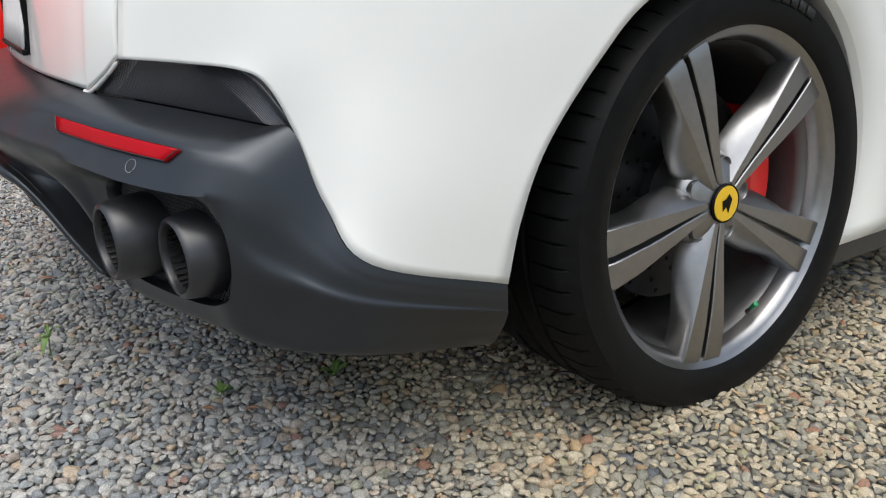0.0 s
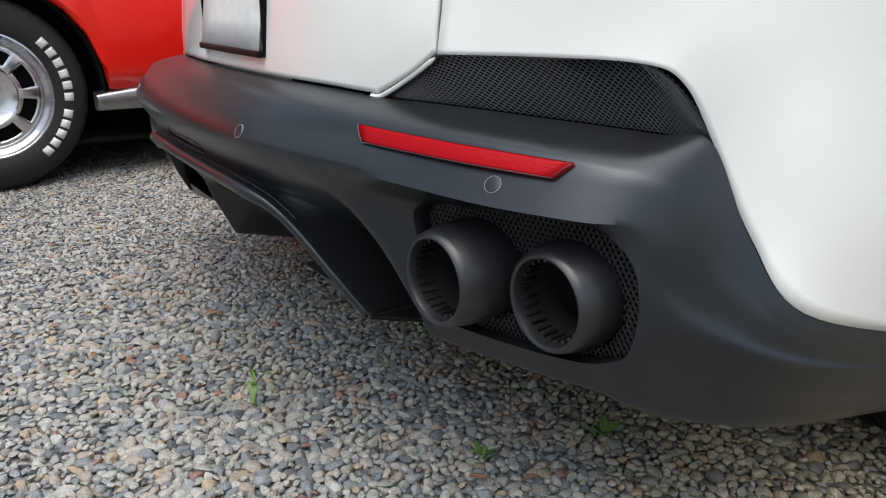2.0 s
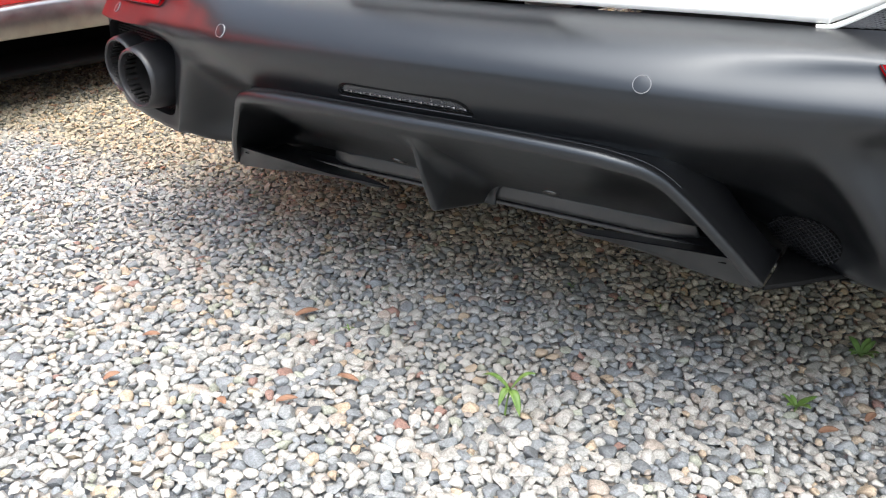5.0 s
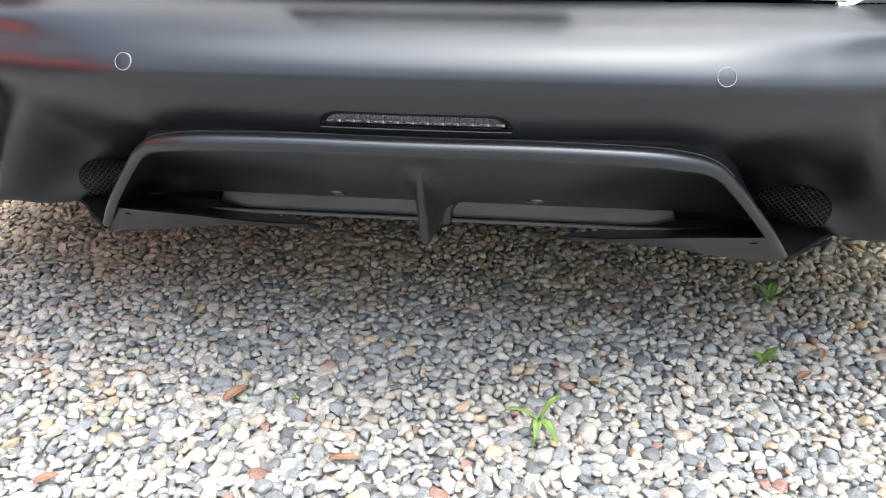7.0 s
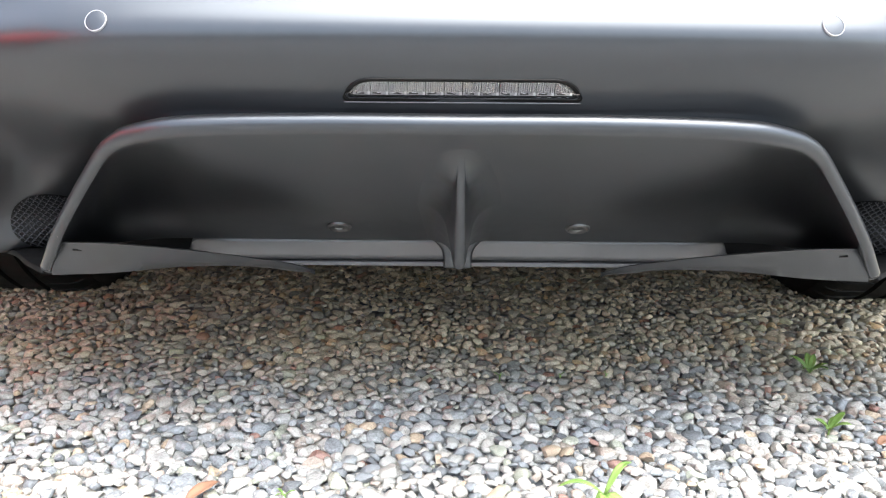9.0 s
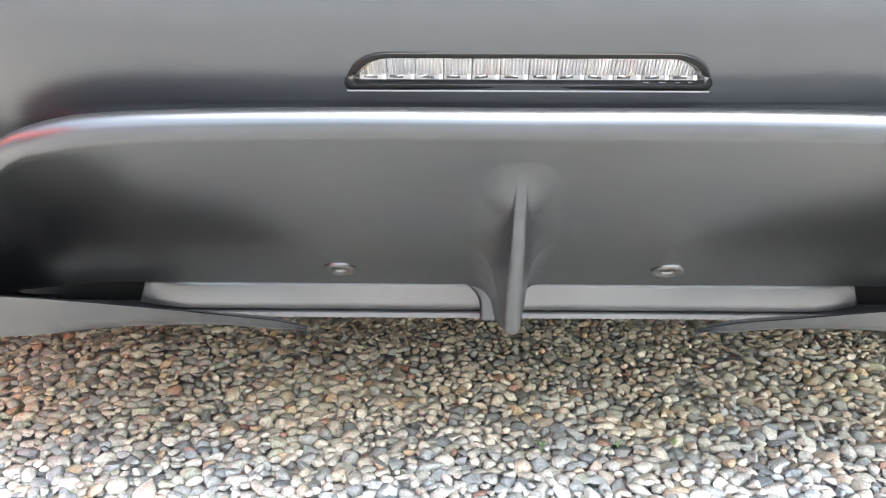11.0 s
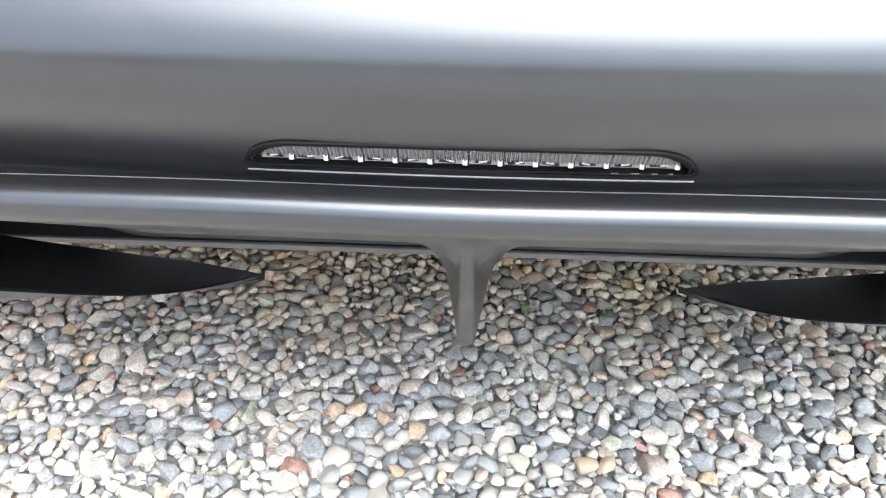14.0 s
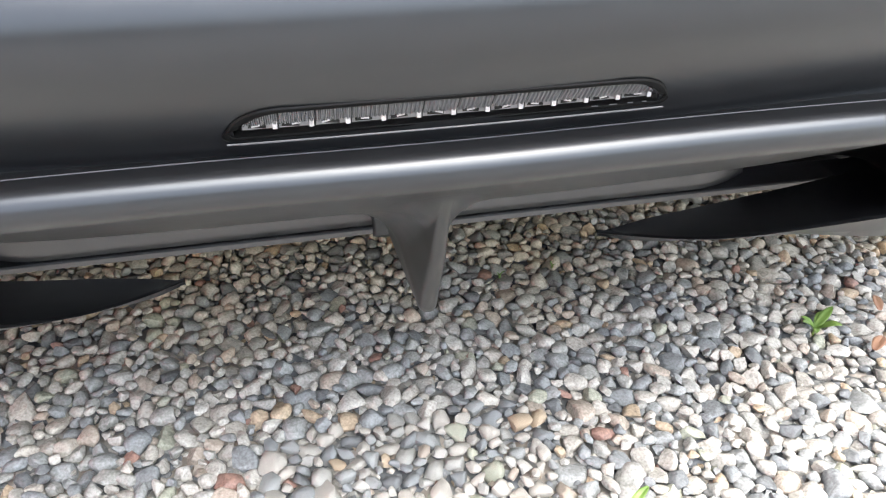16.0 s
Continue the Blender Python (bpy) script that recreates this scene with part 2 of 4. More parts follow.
def gravel_material():
    """Grit between the pebbles and gravel further off."""
    m = material("fine_gravel", rough=0.8)
    co = node(m, "ShaderNodeTexCoord")
    cell = node(m, "ShaderNodeTexVoronoi", Scale=48.0)
    wire(m, co.outputs["Object"], cell.inputs["Vector"])
    pick = node(m, "ShaderNodeSeparateColor")
    wire(m, cell.outputs["Color"], pick.inputs[0])
    ramp = node(m, "ShaderNodeValToRGB")
    tones = [(0.0, (0.17, 0.185, 0.20)), (0.25, (0.25, 0.26, 0.255)), (0.5, (0.35, 0.34, 0.315)), (0.72, (0.40, 0.36, 0.31)), (0.86, (0.52, 0.50, 0.465))]
    while len(ramp.color_ramp.elements) < len(tones):
        ramp.color_ramp.elements.new(0.5)
    for e, (at, c) in zip(ramp.color_ramp.elements, tones):
        e.position, e.color = at, (*c, 1)
    ramp.color_ramp.interpolation = "CONSTANT"
    wire(m, pick.outputs[0], ramp.inputs["Fac"])
    # darker towards cell edges: shade between stones put into the colour
    gap_shade = node(m, "ShaderNodeMapRange")
    gap_shade.inputs["From Min"].default_value, gap_shade.inputs["From Max"].default_value = 0.15, 0.65
    gap_shade.inputs["To Min"].default_value, gap_shade.inputs["To Max"].default_value = 1.05, 0.6
    wire(m, cell.outputs["Distance"], gap_shade.inputs["Value"])
    mul = node(m, "ShaderNodeMix")
    mul.data_type, mul.blend_type = "RGBA", "MULTIPLY"
    mul.inputs["Factor"].default_value = 1.0
    wire(m, ramp.outputs["Color"], mul.inputs["A"])
    wire(m, gap_shade.outputs[0], mul.inputs["B"])
    wire(m, mul.outputs["Result"], shader(m).inputs["Base Color"])
    bump = node(m, "ShaderNodeBump", Strength=1.0, Distance=0.012)
    bump.invert = True
    wire(m, cell.outputs["Distance"], bump.inputs["Height"])
    wire(m, bump.outputs[0], shader(m).inputs["Normal"])
    return m


SOIL = gravel_material()
LEAF = speckle(material("green_leaf"), (0.08, 0.155, 0.03), (0.21, 0.32, 0.08), 50, (0.4, 0.6))
DRY = speckle(material("dry_leaf"), (0.17, 0.085, 0.05), (0.33, 0.19, 0.115), 60, (0.6, 0.8))


# ---------------------------------------------------------------- mesh helpers
def from_grid(rows, close_u=False, close_v=False, skip=None):
    """A bmesh over an array rows[i][j] of points."""
    rows = np.asarray(rows, float)
    n, k = rows.shape[:2]
    bm = bmesh.new()
    vs = [[bm.verts.new(p) for p in r] for r in rows]
    for i in range(n if close_u else n - 1):
        for j in range(k if close_v else k - 1):
            if skip and skip(i, j):
                continue
            q = (vs[i][j], vs[i][(j + 1) % k], vs[(i + 1) % n][(j + 1) % k], vs[(i + 1) % n][j])
            if len({v.co.to_tuple(6) for v in q}) > 2:
                try:
                    bm.faces.new(q)
                except ValueError:
                    pass
    return bm


def part(name, bm, mat, parent=None, label="", smooth=True, bevel=0.0, thick=0.0, m=None, weld=True):
    if weld:
        bmesh.ops.remove_doubles(bm, verts=bm.verts, dist=1e-6)
    if m is not None:
        bm.transform(m)
    bmesh.ops.recalc_face_normals(bm, faces=bm.faces)
    me = bpy.data.meshes.new(name)
    bm.to_mesh(me)
    bm.free()
    me.materials.append(mat)
    if smooth:
        me.shade_smooth()
        me.set_sharp_from_angle(angle=radians(38))
    ob = new(name, me)
    if parent is not None:
        ob.parent = parent
    if thick:
        s = ob.modifiers.new("thickness", "SOLIDIFY")
        s.thickness, s.offset = thick, -1
    if bevel:
        b = ob.modifiers.new("edges", "BEVEL")
        b.width, b.segments, b.limit_method = bevel, 2, "ANGLE"
    if label:
        tagged(ob, label)
    return ob


def catmull(points, per, middle=False):
    """Smooth curve through points, per samples a span; middle: its first point lies on the mirror plane x = 0."""
    p = np.asarray(points, float)
    p = np.vstack([p[1] * (-1, 1, 1) if middle else 2 * p[0] - p[1], p, 2 * p[-1] - p[-2]])
    out = []
    for i in range(1, len(p) - 2):
        a, b, c, d = p[i - 1:i + 3]
        for t in np.arange(per) / per:
            out.append(0.5 * (2 * b + (c - a) * t + (2 * a - 5 * b + 4 * c - d) * t * t + (3 * b - a - 3 * c + d) * t ** 3))
    return np.array(out + [p[-2]])


def loft(guides, per_u, per_v, middle=False):
    """Surface through guide curves that have the same number of stations: [u along a guide][v across guides]."""
    g = np.array([catmull(c, per_u, middle) for c in guides])
    return np.array([catmull(g[:, i], per_v) for i in range(g.shape[1])])


def mirrored(grid):
    """Joins a half that starts on the plane x = 0 to its mirror image."""
    return np.concatenate([grid[:0:-1] * (-1, 1, 1), grid])


def box(bm, size, m=Matrix()):
    g = bmesh.ops.create_cube(bm, size=1, matrix=m @ Matrix.Diagonal((*size, 1)))
    return g["verts"]


def revolve(profile, n=64, axis_x=True, angles=None):
    """Profile of (r, x) turned about the x axis, outward is +x."""
    angles = np.arange(n) * 2 * math.pi / n if angles is None else angles
    return np.array([[(x, r * math.cos(a), r * math.sin(a)) for r, x in profile] for a in angles])


def tube(points, radius, sides=6):
    pts = [Vector(p) for p in points]
    rows = []
    for i, p in enumerate(pts):
        d = (pts[min(i + 1, len(pts) - 1)] - pts[max(i - 1, 0)]).normalized()
        u = d.orthogonal().normalized()
        if i and rows:
            u = (last - d * last.dot(d)).normalized()
        last = u
        w = d.cross(u)
        r = radius[i] if hasattr(radius, "__len__") else radius
        rows.append([p + (u * math.cos(a) + w * math.sin(a)) * r for a in np.arange(sides) * 2 * math.pi / sides])
    return rows


def join(bm, other):
    me = bpy.data.meshes.new("tmp")
    other.to_mesh(me)
    other.free()
    bm.from_mesh(me)
    bpy.data.meshes.remove(me)


def thing(name, label, category, group="", kind=""):
    return tagged(new(name), label, category, group, kind)


# ---------------------------------------------------------------- ground
def ground_z(x, y):
    return 0.0033 - 0.0062 * x + 0.023 * y


ext = 60.0
bm = bmesh.new()
g = [-ext, -6, -3, 0, 3, 6, ext]
vs = {(a, b): bm.verts.new((a, b, (ground_z(a, b) if abs(a) < 7 and abs(b) < 7 else ground_z(np.clip(a, -6, 6), np.clip(b, -6, 6))) - 0.012)) for a in g for b in g}
for i in range(len(g) - 1):
    for j in range(len(g) - 1):
        bm.faces.new((vs[g[i], g[j]], vs[g[i + 1], g[j]], vs[g[i + 1], g[j + 1]], vs[g[i], g[j + 1]]))
ground = tagged(part("ground", bm, SOIL), "gravel yard of loose grey and tan river pebbles", "gravel ground", kind="structure")

# plain unseen walls, added to close three sides and cut low sky light
WALL = speckle(material("weathered_plaster"), (0.15, 0.135, 0.11), (0.22, 0.20, 0.165), 3, (0.8, 0.9))
for name, at, size in (("wall_west", (-7.5, 2.0, 2.2), (0.3, 16, 4.6)), ("wall_north", (-0.75, 10.15, 2.2), (13.8, 0.3, 4.6)), ("wall_south", (-0.75, -9.15, 0.8), (13.8, 0.3, 2.0))):
    bm = bmesh.new()
    box(bm, size, Matrix.Translation(at))
    tagged(part(name, bm, WALL, smooth=False, bevel=0.02), "plain weathered tan wall, added unseen round the yard", "wall", kind="structure")



def icosphere(n):
    ico = bmesh.new()
    bmesh.ops.create_icosphere(ico, subdivisions=n, radius=1)
    v, f = np.array([v.co for v in ico.verts]), np.array([[v.index for v in f.verts] for f in ico.faces])
    ico.free()
    return v, f


ICO1_V, ICO1_F = icosphere(1)
ICO2_V, ICO2_F = icosphere(2)
ICO3_V, ICO3_F = icosphere(3)
rng = np.random.default_rng(7)


def pebble_shapes(base, count):
    """Rounded, slightly angular stones of unit size."""
    out = []
    for _ in range(count):
        v = base.copy()
        for _ in range(10):
            d = rng.normal(size=3)
            d /= np.linalg.norm(d)
            cut = rng.uniform(0.42, 0.80)
            over = np.maximum(v @ d - cut, 0)
            v -= np.outer(over * 0.96, d)
        v *= 1 + 0.06 * np.sin(v @ rng.normal(size=3) * 3 + rng.uniform(0, 6))[:, None]
        out.append(v * (rng.uniform(0.98, 1.45), rng.uniform(0.84, 1.06), rng.uniform(0.55, 0.80)))
    return np.array(out)


def packed(x0, x1, y0, y1, step, r0, r1):
    """Places and radii of pebbles that lie side by side: a jittered lattice, pushed apart."""
    nx, ny = int((x1 - x0) / step), int((y1 - y0) / (step * 0.87))
    i, j = np.meshgrid(np.arange(nx), np.arange(ny))
    x = x0 + (i + 0.5 * (j % 2)) * step + rng.uniform(-0.45, 0.45, i.shape) * step
    y = y0 + j * step * 0.87 + rng.uniform(-0.45, 0.45, i.shape) * step
    r = r0 + (r1 - r0) * rng.beta(1.2, 2.3, i.shape)
    for _ in range(24):
        px, py = np.zeros(x.shape), np.zeros(x.shape)
        for a in range(-3, 4):
            for b in range(-3, 4):
                if a or b:
                    ox, oy = x - np.roll(x, (a, b), (0, 1)), y - np.roll(y, (a, b), (0, 1))
                    d = np.hypot(ox, oy) + 1e-6
                    push = np.maximum(0.90 * (r + np.roll(r, (a, b), (0, 1))) - d, 0) * 0.35 / d
                    px, py = px + ox * push, py + oy * push
        x, y = np.clip(x + px, x0, x1), np.clip(y + py, y0, y1)
    return x.ravel(), y.ravel(), r.ravel()


def laid(x, y, r, base_v, base_f, sink=0.0):
    """Joined pebbles at the given places; returns vertices and faces."""
    n = len(x)
    shapes = pebble_shapes(base_v, 40)
    v = shapes[rng.integers(0, 40, n)]
    a = rng.uniform(0, 2 * math.pi, n)
    tx, ty = rng.normal(0, 0.20, n), rng.normal(0, 0.20, n)
    v = v * r[:, None, None]
    c, s = np.cos(tx)[:, None], np.sin(tx)[:, None]
    v = np.stack([v[..., 0], c * v[..., 1] - s * v[..., 2], s * v[..., 1] + c * v[..., 2]], -1)
    c, s = np.cos(ty)[:, None], np.sin(ty)[:, None]
    v = np.stack([c * v[..., 0] + s * v[..., 2], v[..., 1], c * v[..., 2] - s * v[..., 0]], -1)
    c, s = np.cos(a)[:, None], np.sin(a)[:, None]
    v = np.stack([c * v[..., 0] - s * v[..., 1], s * v[..., 0] + c * v[..., 1], v[..., 2]], -1)
    z = ground_z(x, y) + 0.0005 - 0.58 * r + rng.uniform(-0.003, 0.0025, n) - sink
    v += np.stack([x, y, z], -1)[:, None, :]
    f = base_f[None] + (np.arange(n) * len(base_v))[:, None, None]
    return v.reshape(-1, 3), f.reshape(-1, 3)


def stuff(name, v, f, mat, parent, label):
    me = bpy.data.meshes.new(name)
    me.vertices.add(len(v))
    me.vertices.foreach_set("co", v.ravel())
    me.loops.add(f.size)
    me.loops.foreach_set("vertex_index", f.ravel().astype(np.int32))
    me.polygons.add(len(f))
    me.polygons.foreach_set("loop_start", np.arange(len(f), dtype=np.int32) * 3)
    me.update(calc_edges=True)
    me.materials.append(mat)
    me.shade_smooth()
    me.set_sharp_from_angle(angle=radians(52))
    ob = new(name, me)
    ob.parent = parent
    return tagged(ob, label, kind="stuff")


NEAR = (-0.70, 1.45, -0.30, 0.72)
CLOSE = (-0.36, 0.44, -0.16, 0.26)
PICK = (-0.135, 0.135, 0.04, 0.226)


def within(x, y, zone):
    return (x > zone[0]) & (x < zone[1]) & (y > zone[2]) & (y < zone[3])


LOOSE = "loose rounded pebbles in mixed greys and tans"
px, py, pr = packed(*NEAR, 0.0168, 0.0050, 0.0178)
pick = within(px, py, PICK)
pick[np.flatnonzero(pick)[300:]] = False
close = within(px, py, CLOSE) & ~pick
rest = ~close & ~pick
stuff("pebbles", *laid(px[rest], py[rest], pr[rest], ICO2_V, ICO2_F), PEBBLE, ground, LOOSE)
stuff("pebbles", *laid(px[close], py[close], pr[close], ICO3_V, ICO3_F), PEBBLE, ground, LOOSE)
qx, qy, qr = packed(*NEAR, 0.0138, 0.0054, 0.0095)
stuff("pebbles", *laid(qx, qy, qr, ICO1_V, ICO1_F, 0.0075), PEBBLE, ground, LOOSE)
qx, qy, qr = packed(-2.3, 1.75, -0.50, 1.6, 0.0158, 0.0062, 0.0160)
ok = ~within(qx, qy, NEAR)
stuff("pebbles", *laid(qx[ok], qy[ok], qr[ok], ICO1_V, ICO1_F), PEBBLE, ground, LOOSE)
qx, qy, qr = packed(-4.2, 2.6, -1.4, 3.4, 0.038, 0.014, 0.033)
ok = ~within(qx, qy, (-2.3, 1.75, -0.50, 1.6))
stuff("pebbles", *laid(qx[ok], qy[ok], qr[ok], ICO1_V, ICO1_F), PEBBLE, ground, LOOSE)

# the pebbles behind the diffuser, each one an object of its own
stones = []
for shape in pebble_shapes(ICO2_V, 24):
    me = bpy.data.meshes.new("pebble")
    me.from_pydata([tuple(p) for p in shape], [], [tuple(q) for q in ICO2_F.tolist()])
    me.shade_smooth()
    me.set_sharp_from_angle(angle=radians(52))
    me.materials.append(PEBBLE)
    stones.append(me)
for k, (x, y, r) in enumerate(zip(px[pick], py[pick], pr[pick])):
    ob = new("pebble", stones[k % 24])
    ob.parent = ground
    ob.matrix_basis = pose(x, y, ground_z(x, y) + 0.0005 - 0.58 * r + random.uniform(-0.003, 0.0025), random.gauss(0, 11), random.gauss(0, 11), random.uniform(0, 360)) @ Matrix.Scale(r, 4)


# small plants and fallen leaves
def leaf_bm(length, width, lift, droop, turn, m=Matrix()):
    rows = []
    for t in np.linspace(0, 1, 9):
        w = width * math.sin(math.pi * min(1, t * 0.9 + 0.1)) ** 0.8 * 0.5
        z = lift * t - droop * t * t
        rows.append([(length * t, k * w, z + abs(k) * w * 0.35) for k in (-1, -0.5, 0, 0.5, 1)])
    bm = from_grid(rows)
    bm.transform(m @ Matrix.Rotation(radians(turn), 4, "Z"))
    return bm


def weed(x, y, size, leaves, seed, label, broad=0.17):
    rnd = random.Random(seed)
    base = Vector((x, y, ground_z(x, y) - 0.002))
    ob = thing("weed", label, "weed", "weeds in the gravel")
    ob.location = base
    for k in range(leaves):
        turn = 360 * k / leaves + rnd.uniform(-25, 25)
        ln = size * rnd.uniform(0.6, 1.1)
        part("leaf", leaf_bm(ln * 0.8, ln * broad, ln * 0.95, ln * rnd.uniform(0.25, 0.7), turn), LEAF, ob, thick=0.0004)
    part("stem", from_grid(tube([(0, 0, -0.01), (0.001, 0, size * 0.12)], [0.0018, 0.0012], 6), close_v=True), LEAF, ob)
    return ob


# one taller weed: a leaning stem with narrow leaves that spread from its head
tall = thing("weed", "bright green weed with long narrow leaves in gravel", "weed", "weeds in the gravel")
tall.location = (0.142, 0.030, ground_z(0.142, 0.03))
part("stem", from_grid(tube([(0, 0, -0.01), (0.002, 0.001, 0.018), (0.006, 0.002, 0.040)], [0.0018, 0.0015, 0.0011], 6), close_v=True), LEAF, tall)
for tip, width in (((-.048, .004, .006), .0078), ((.030, .020, .026), .0085), ((.026, -.018, -.024), .0130), ((-.004, -.026, -.014), .0110), ((-.012, -.006, -.016), .006)):
    tip = Vector(tip)
    g = []
    across = tip.cross(Vector((0, 0, 1))).normalized()
    for q in np.linspace(0, 1, 11):
        w = width * 0.5 * math.sin(math.pi * min(1, q * 0.93 + 0.07)) ** 0.75
        c = Vector((0.006, 0.002, 0.039)) + tip * q + Vector((0, 0, 0.010 * math.sin(math.pi * q)))
        g.append([c + across * w * k + Vector((0, 0, abs(k) * w * 0.4)) for k in (-1, -0.5, 0, 0.5, 1)])
    part("leaf", from_grid(g), LEAF, tall, thick=0.0004)
weed(0.484, 0.262, 0.030, 6, 2, "small green weed sprouting between pebbles", 0.34)
weed(0.543, 0.452, 0.036, 7, 3, "dark green weed growing in the car's shade", 0.32)
weed(0.067, 0.419, 0.013, 5, 4, "tiny bright green sprout between pebbles")
weed(-0.187, 0.088, 0.016, 3, 5, "tiny green sprout in pale gravel")
weed(0.158, 0.425, 0.010, 3, 6, "tiny green sprout in shaded gravel")
weed(0.228, 0.432, 0.009, 3, 7, "tiny green sprout in shaded gravel")

for x, y, ln, wd, turn, seed in ((-0.285, 0.066, 0.042, 0.018, 55, 1), (-0.112, -0.030, 0.042, 0.012, 0, 2), (-0.145, -0.128, 0.032, 0.014, 40, 3), (0.522, 0.212, 0.028, 0.013, 35, 4), (0.572, 0.270, 0.026, 0.011, 70, 5), (-0.455, -0.115, 0.030, 0.014, 30, 6), (-0.402, -0.228, 0.026, 0.015, 70, 7), (-0.222, -0.166, 0.026, 0.012, -20, 8)):
    bm = leaf_bm(ln, wd, 0.010, 0.007, turn)
    ob = part("dry_leaf", bm, DRY, None, thick=0.0004)
    ob.location = (x, y, ground_z(x, y) + 0.005)
    tagged(ob, "curled dry brown leaf lying on gravel", "leaf", "fallen leaves")

# ---------------------------------------------------------------- white sports car
car = thing("sports_car", "white two-door sports car with a satin grey-black rear bumper and diffuser", "car")
car.location = (0, 0.9, ground_z(0, 0.9))
OFF = Matrix.Translation(-car.location)


def cpart(name, bm, mat, parent=None, label="", **k):
    """A part of the car, given in world places."""
    k["m"] = OFF @ k.get("m", Matrix())
    return part(name, bm, mat, parent or car, label, **k)


# guide curves of the lower bumper, from the middle to the wheel arch
TOP = [(0, .087, .549), (.28, .096, .549), (.40, .115, .547), (.45, .125, .545), (.58, .178, .541), (.70, .232, .535), (.78, .266, .531), (.825, .288, .528), (.866, .306, .44), (.908, .345, .366), (.938, .541, .304)]
RIDGE = [(0, .026, .535), (.28, .036, .535), (.40, .051, .534), (.47, .069, .532), (.58, .107, .528), (.70, .152, .523), (.785, .191, .517), (.835, .241, .503), (.870, .288, .425), (.911, .342, .355), (.940, .541, .294)]
BAND = [(0, -.015, .507), (.28, -.003, .508), (.40, .026, .508), (.48, .056, .510), (.58, .090, .511), (.70, .132, .506), (.79, .170, .502), (.840, .220, .488), (.871, .275, .415), (.912, .340, .348), (.9405, .541, .286)]
CREST = [(0, -.0235, .474), (.28, -.0135, .474), (.40, .0115, .475), (.48, .036, .475), (.58, .066, .470), (.70, .103, .465), (.795, .147, .463), (.843, .203, .455), (.872, .262, .402), (.913, .338, .340), (.941, .541, .277)]
UNDER = [(0, .005, .422), (.26, .017, .423), (.43, .048, .430), (.485, .061, .428), (.550, .104, .438), (.70, .146, .450), (.795, .172, .452), (.838, .187, .425), (.874, .252, .372), (.914, .336, .325), (.941, .541, .265)]
MIDDLE = [(0, .030, .402), (.26, .042, .402), (.450, .146, .358), (.520, .090, .365), (.572, .113, .365), (.70, .147, .372), (.795, .173, .380), (.843, .189, .375), (.880, .247, .350), (.918, .336, .312), (.942, .541, .262)]
LOW = [(0, .180, .345), (.30, .180, .345), (.490, .182, .300), (.555, .112, .305), (.592, .121, .298), (.70, .148, .300), (.79, .173, .308), (.836, .187, .325), (.872, .255, .297), (.909, .347, .268), (.931, .540, .234)]
FOOT = [(0, .250, .300), (.31, .250, .300), (.510, .186, .252), (.575, .128, .272), (.60, .128, .270), (.70, .156, .272), (.79, .186, .274), (.836, .214, .262), (.868, .272, .246), (.893, .365, .226), (.905, .533, .199)]
INNER = [(0, .300, .290), (.31, .300, .290), (.53, .250, .257), (.57, .190, .268), (.59, .190, .266), (.69, .220, .268), (.77, .250, .270), (.80, .280, .258), (.82, .330, .243), (.83, .390, .226), (.83, .533, .205)]
PU, PV = 10, 7
half = loft([TOP, RIDGE, BAND, CREST, UNDER, MIDDLE, LOW, FOOT, INNER], PU, PV, True)
# a firm crease over the pocket: the face runs straight down to it and straight in below it
for i in range(half.shape[0]):
    firm = np.interp(i / PU, (3.4, 4.2, 6.5, 7.3), (0.0, 1.0, 1.0, 0.0))
    for j0, j1 in ((2 * PV, 3 * PV), (3 * PV, 4 * PV)):
        for j in range(j0 + 1, j1):
            t = (j - j0) / PV
            half[i, j] = (1 - firm) * half[i, j] + firm * (half[i, j0] * (1 - t) + half[i, j1] * t)
# the pocket of the twin exhausts lies between two stations and two guides
i0, i1, j0, j1 = 4 * PU, 7 * PU, 4 * PV, 6 * PV
ring_ix = ([(i, j0) for i in range(i0, i1)] + [(i1, j) for j in range(j0, j1)]
           + [(i, j1) for i in range(i1, i0, -1)] + [(i0, j) for j in range(j1, j0, -1)])
for _ in range(9):
    pts = np.array([half[q] for q in ring_ix])
    pts = 0.5 * pts + 0.25 * (np.roll(pts, 1, 0) + np.roll(pts, -1, 0))
    for q, p in zip(ring_ix, pts):
        half[q] = p
    for d in range(1, 4):
        for i in range(i0 - d, i1 + d + 1):
            for j in (j0 - d, j1 + d):
                half[i, j] = 0.5 * half[i, j] + 0.125 * (half[i - 1, j] + half[i + 1, j] + half[i, j - 1] + half[i, j + 1])
        for j in range(j0 - d + 1, j1 + d):
            for i in (i0 - d, i1 + d):
                half[i, j] = 0.5 * half[i, j] + 0.125 * (half[i - 1, j] + half[i + 1, j] + half[i, j - 1] + half[i, j + 1])
ring = np.array([half[q] for q in ring_ix])
full = mirrored(half)
mid = half.shape[0] - 1


def in_pocket(i, j):
    k = i - mid if i >= mid else mid - 1 - i
    return i0 <= k < i1 and j0 <= j < j1


bm = from_grid(full, skip=in_pocket)
bmesh.ops.remove_doubles(bm, verts=bm.verts, dist=1e-6)
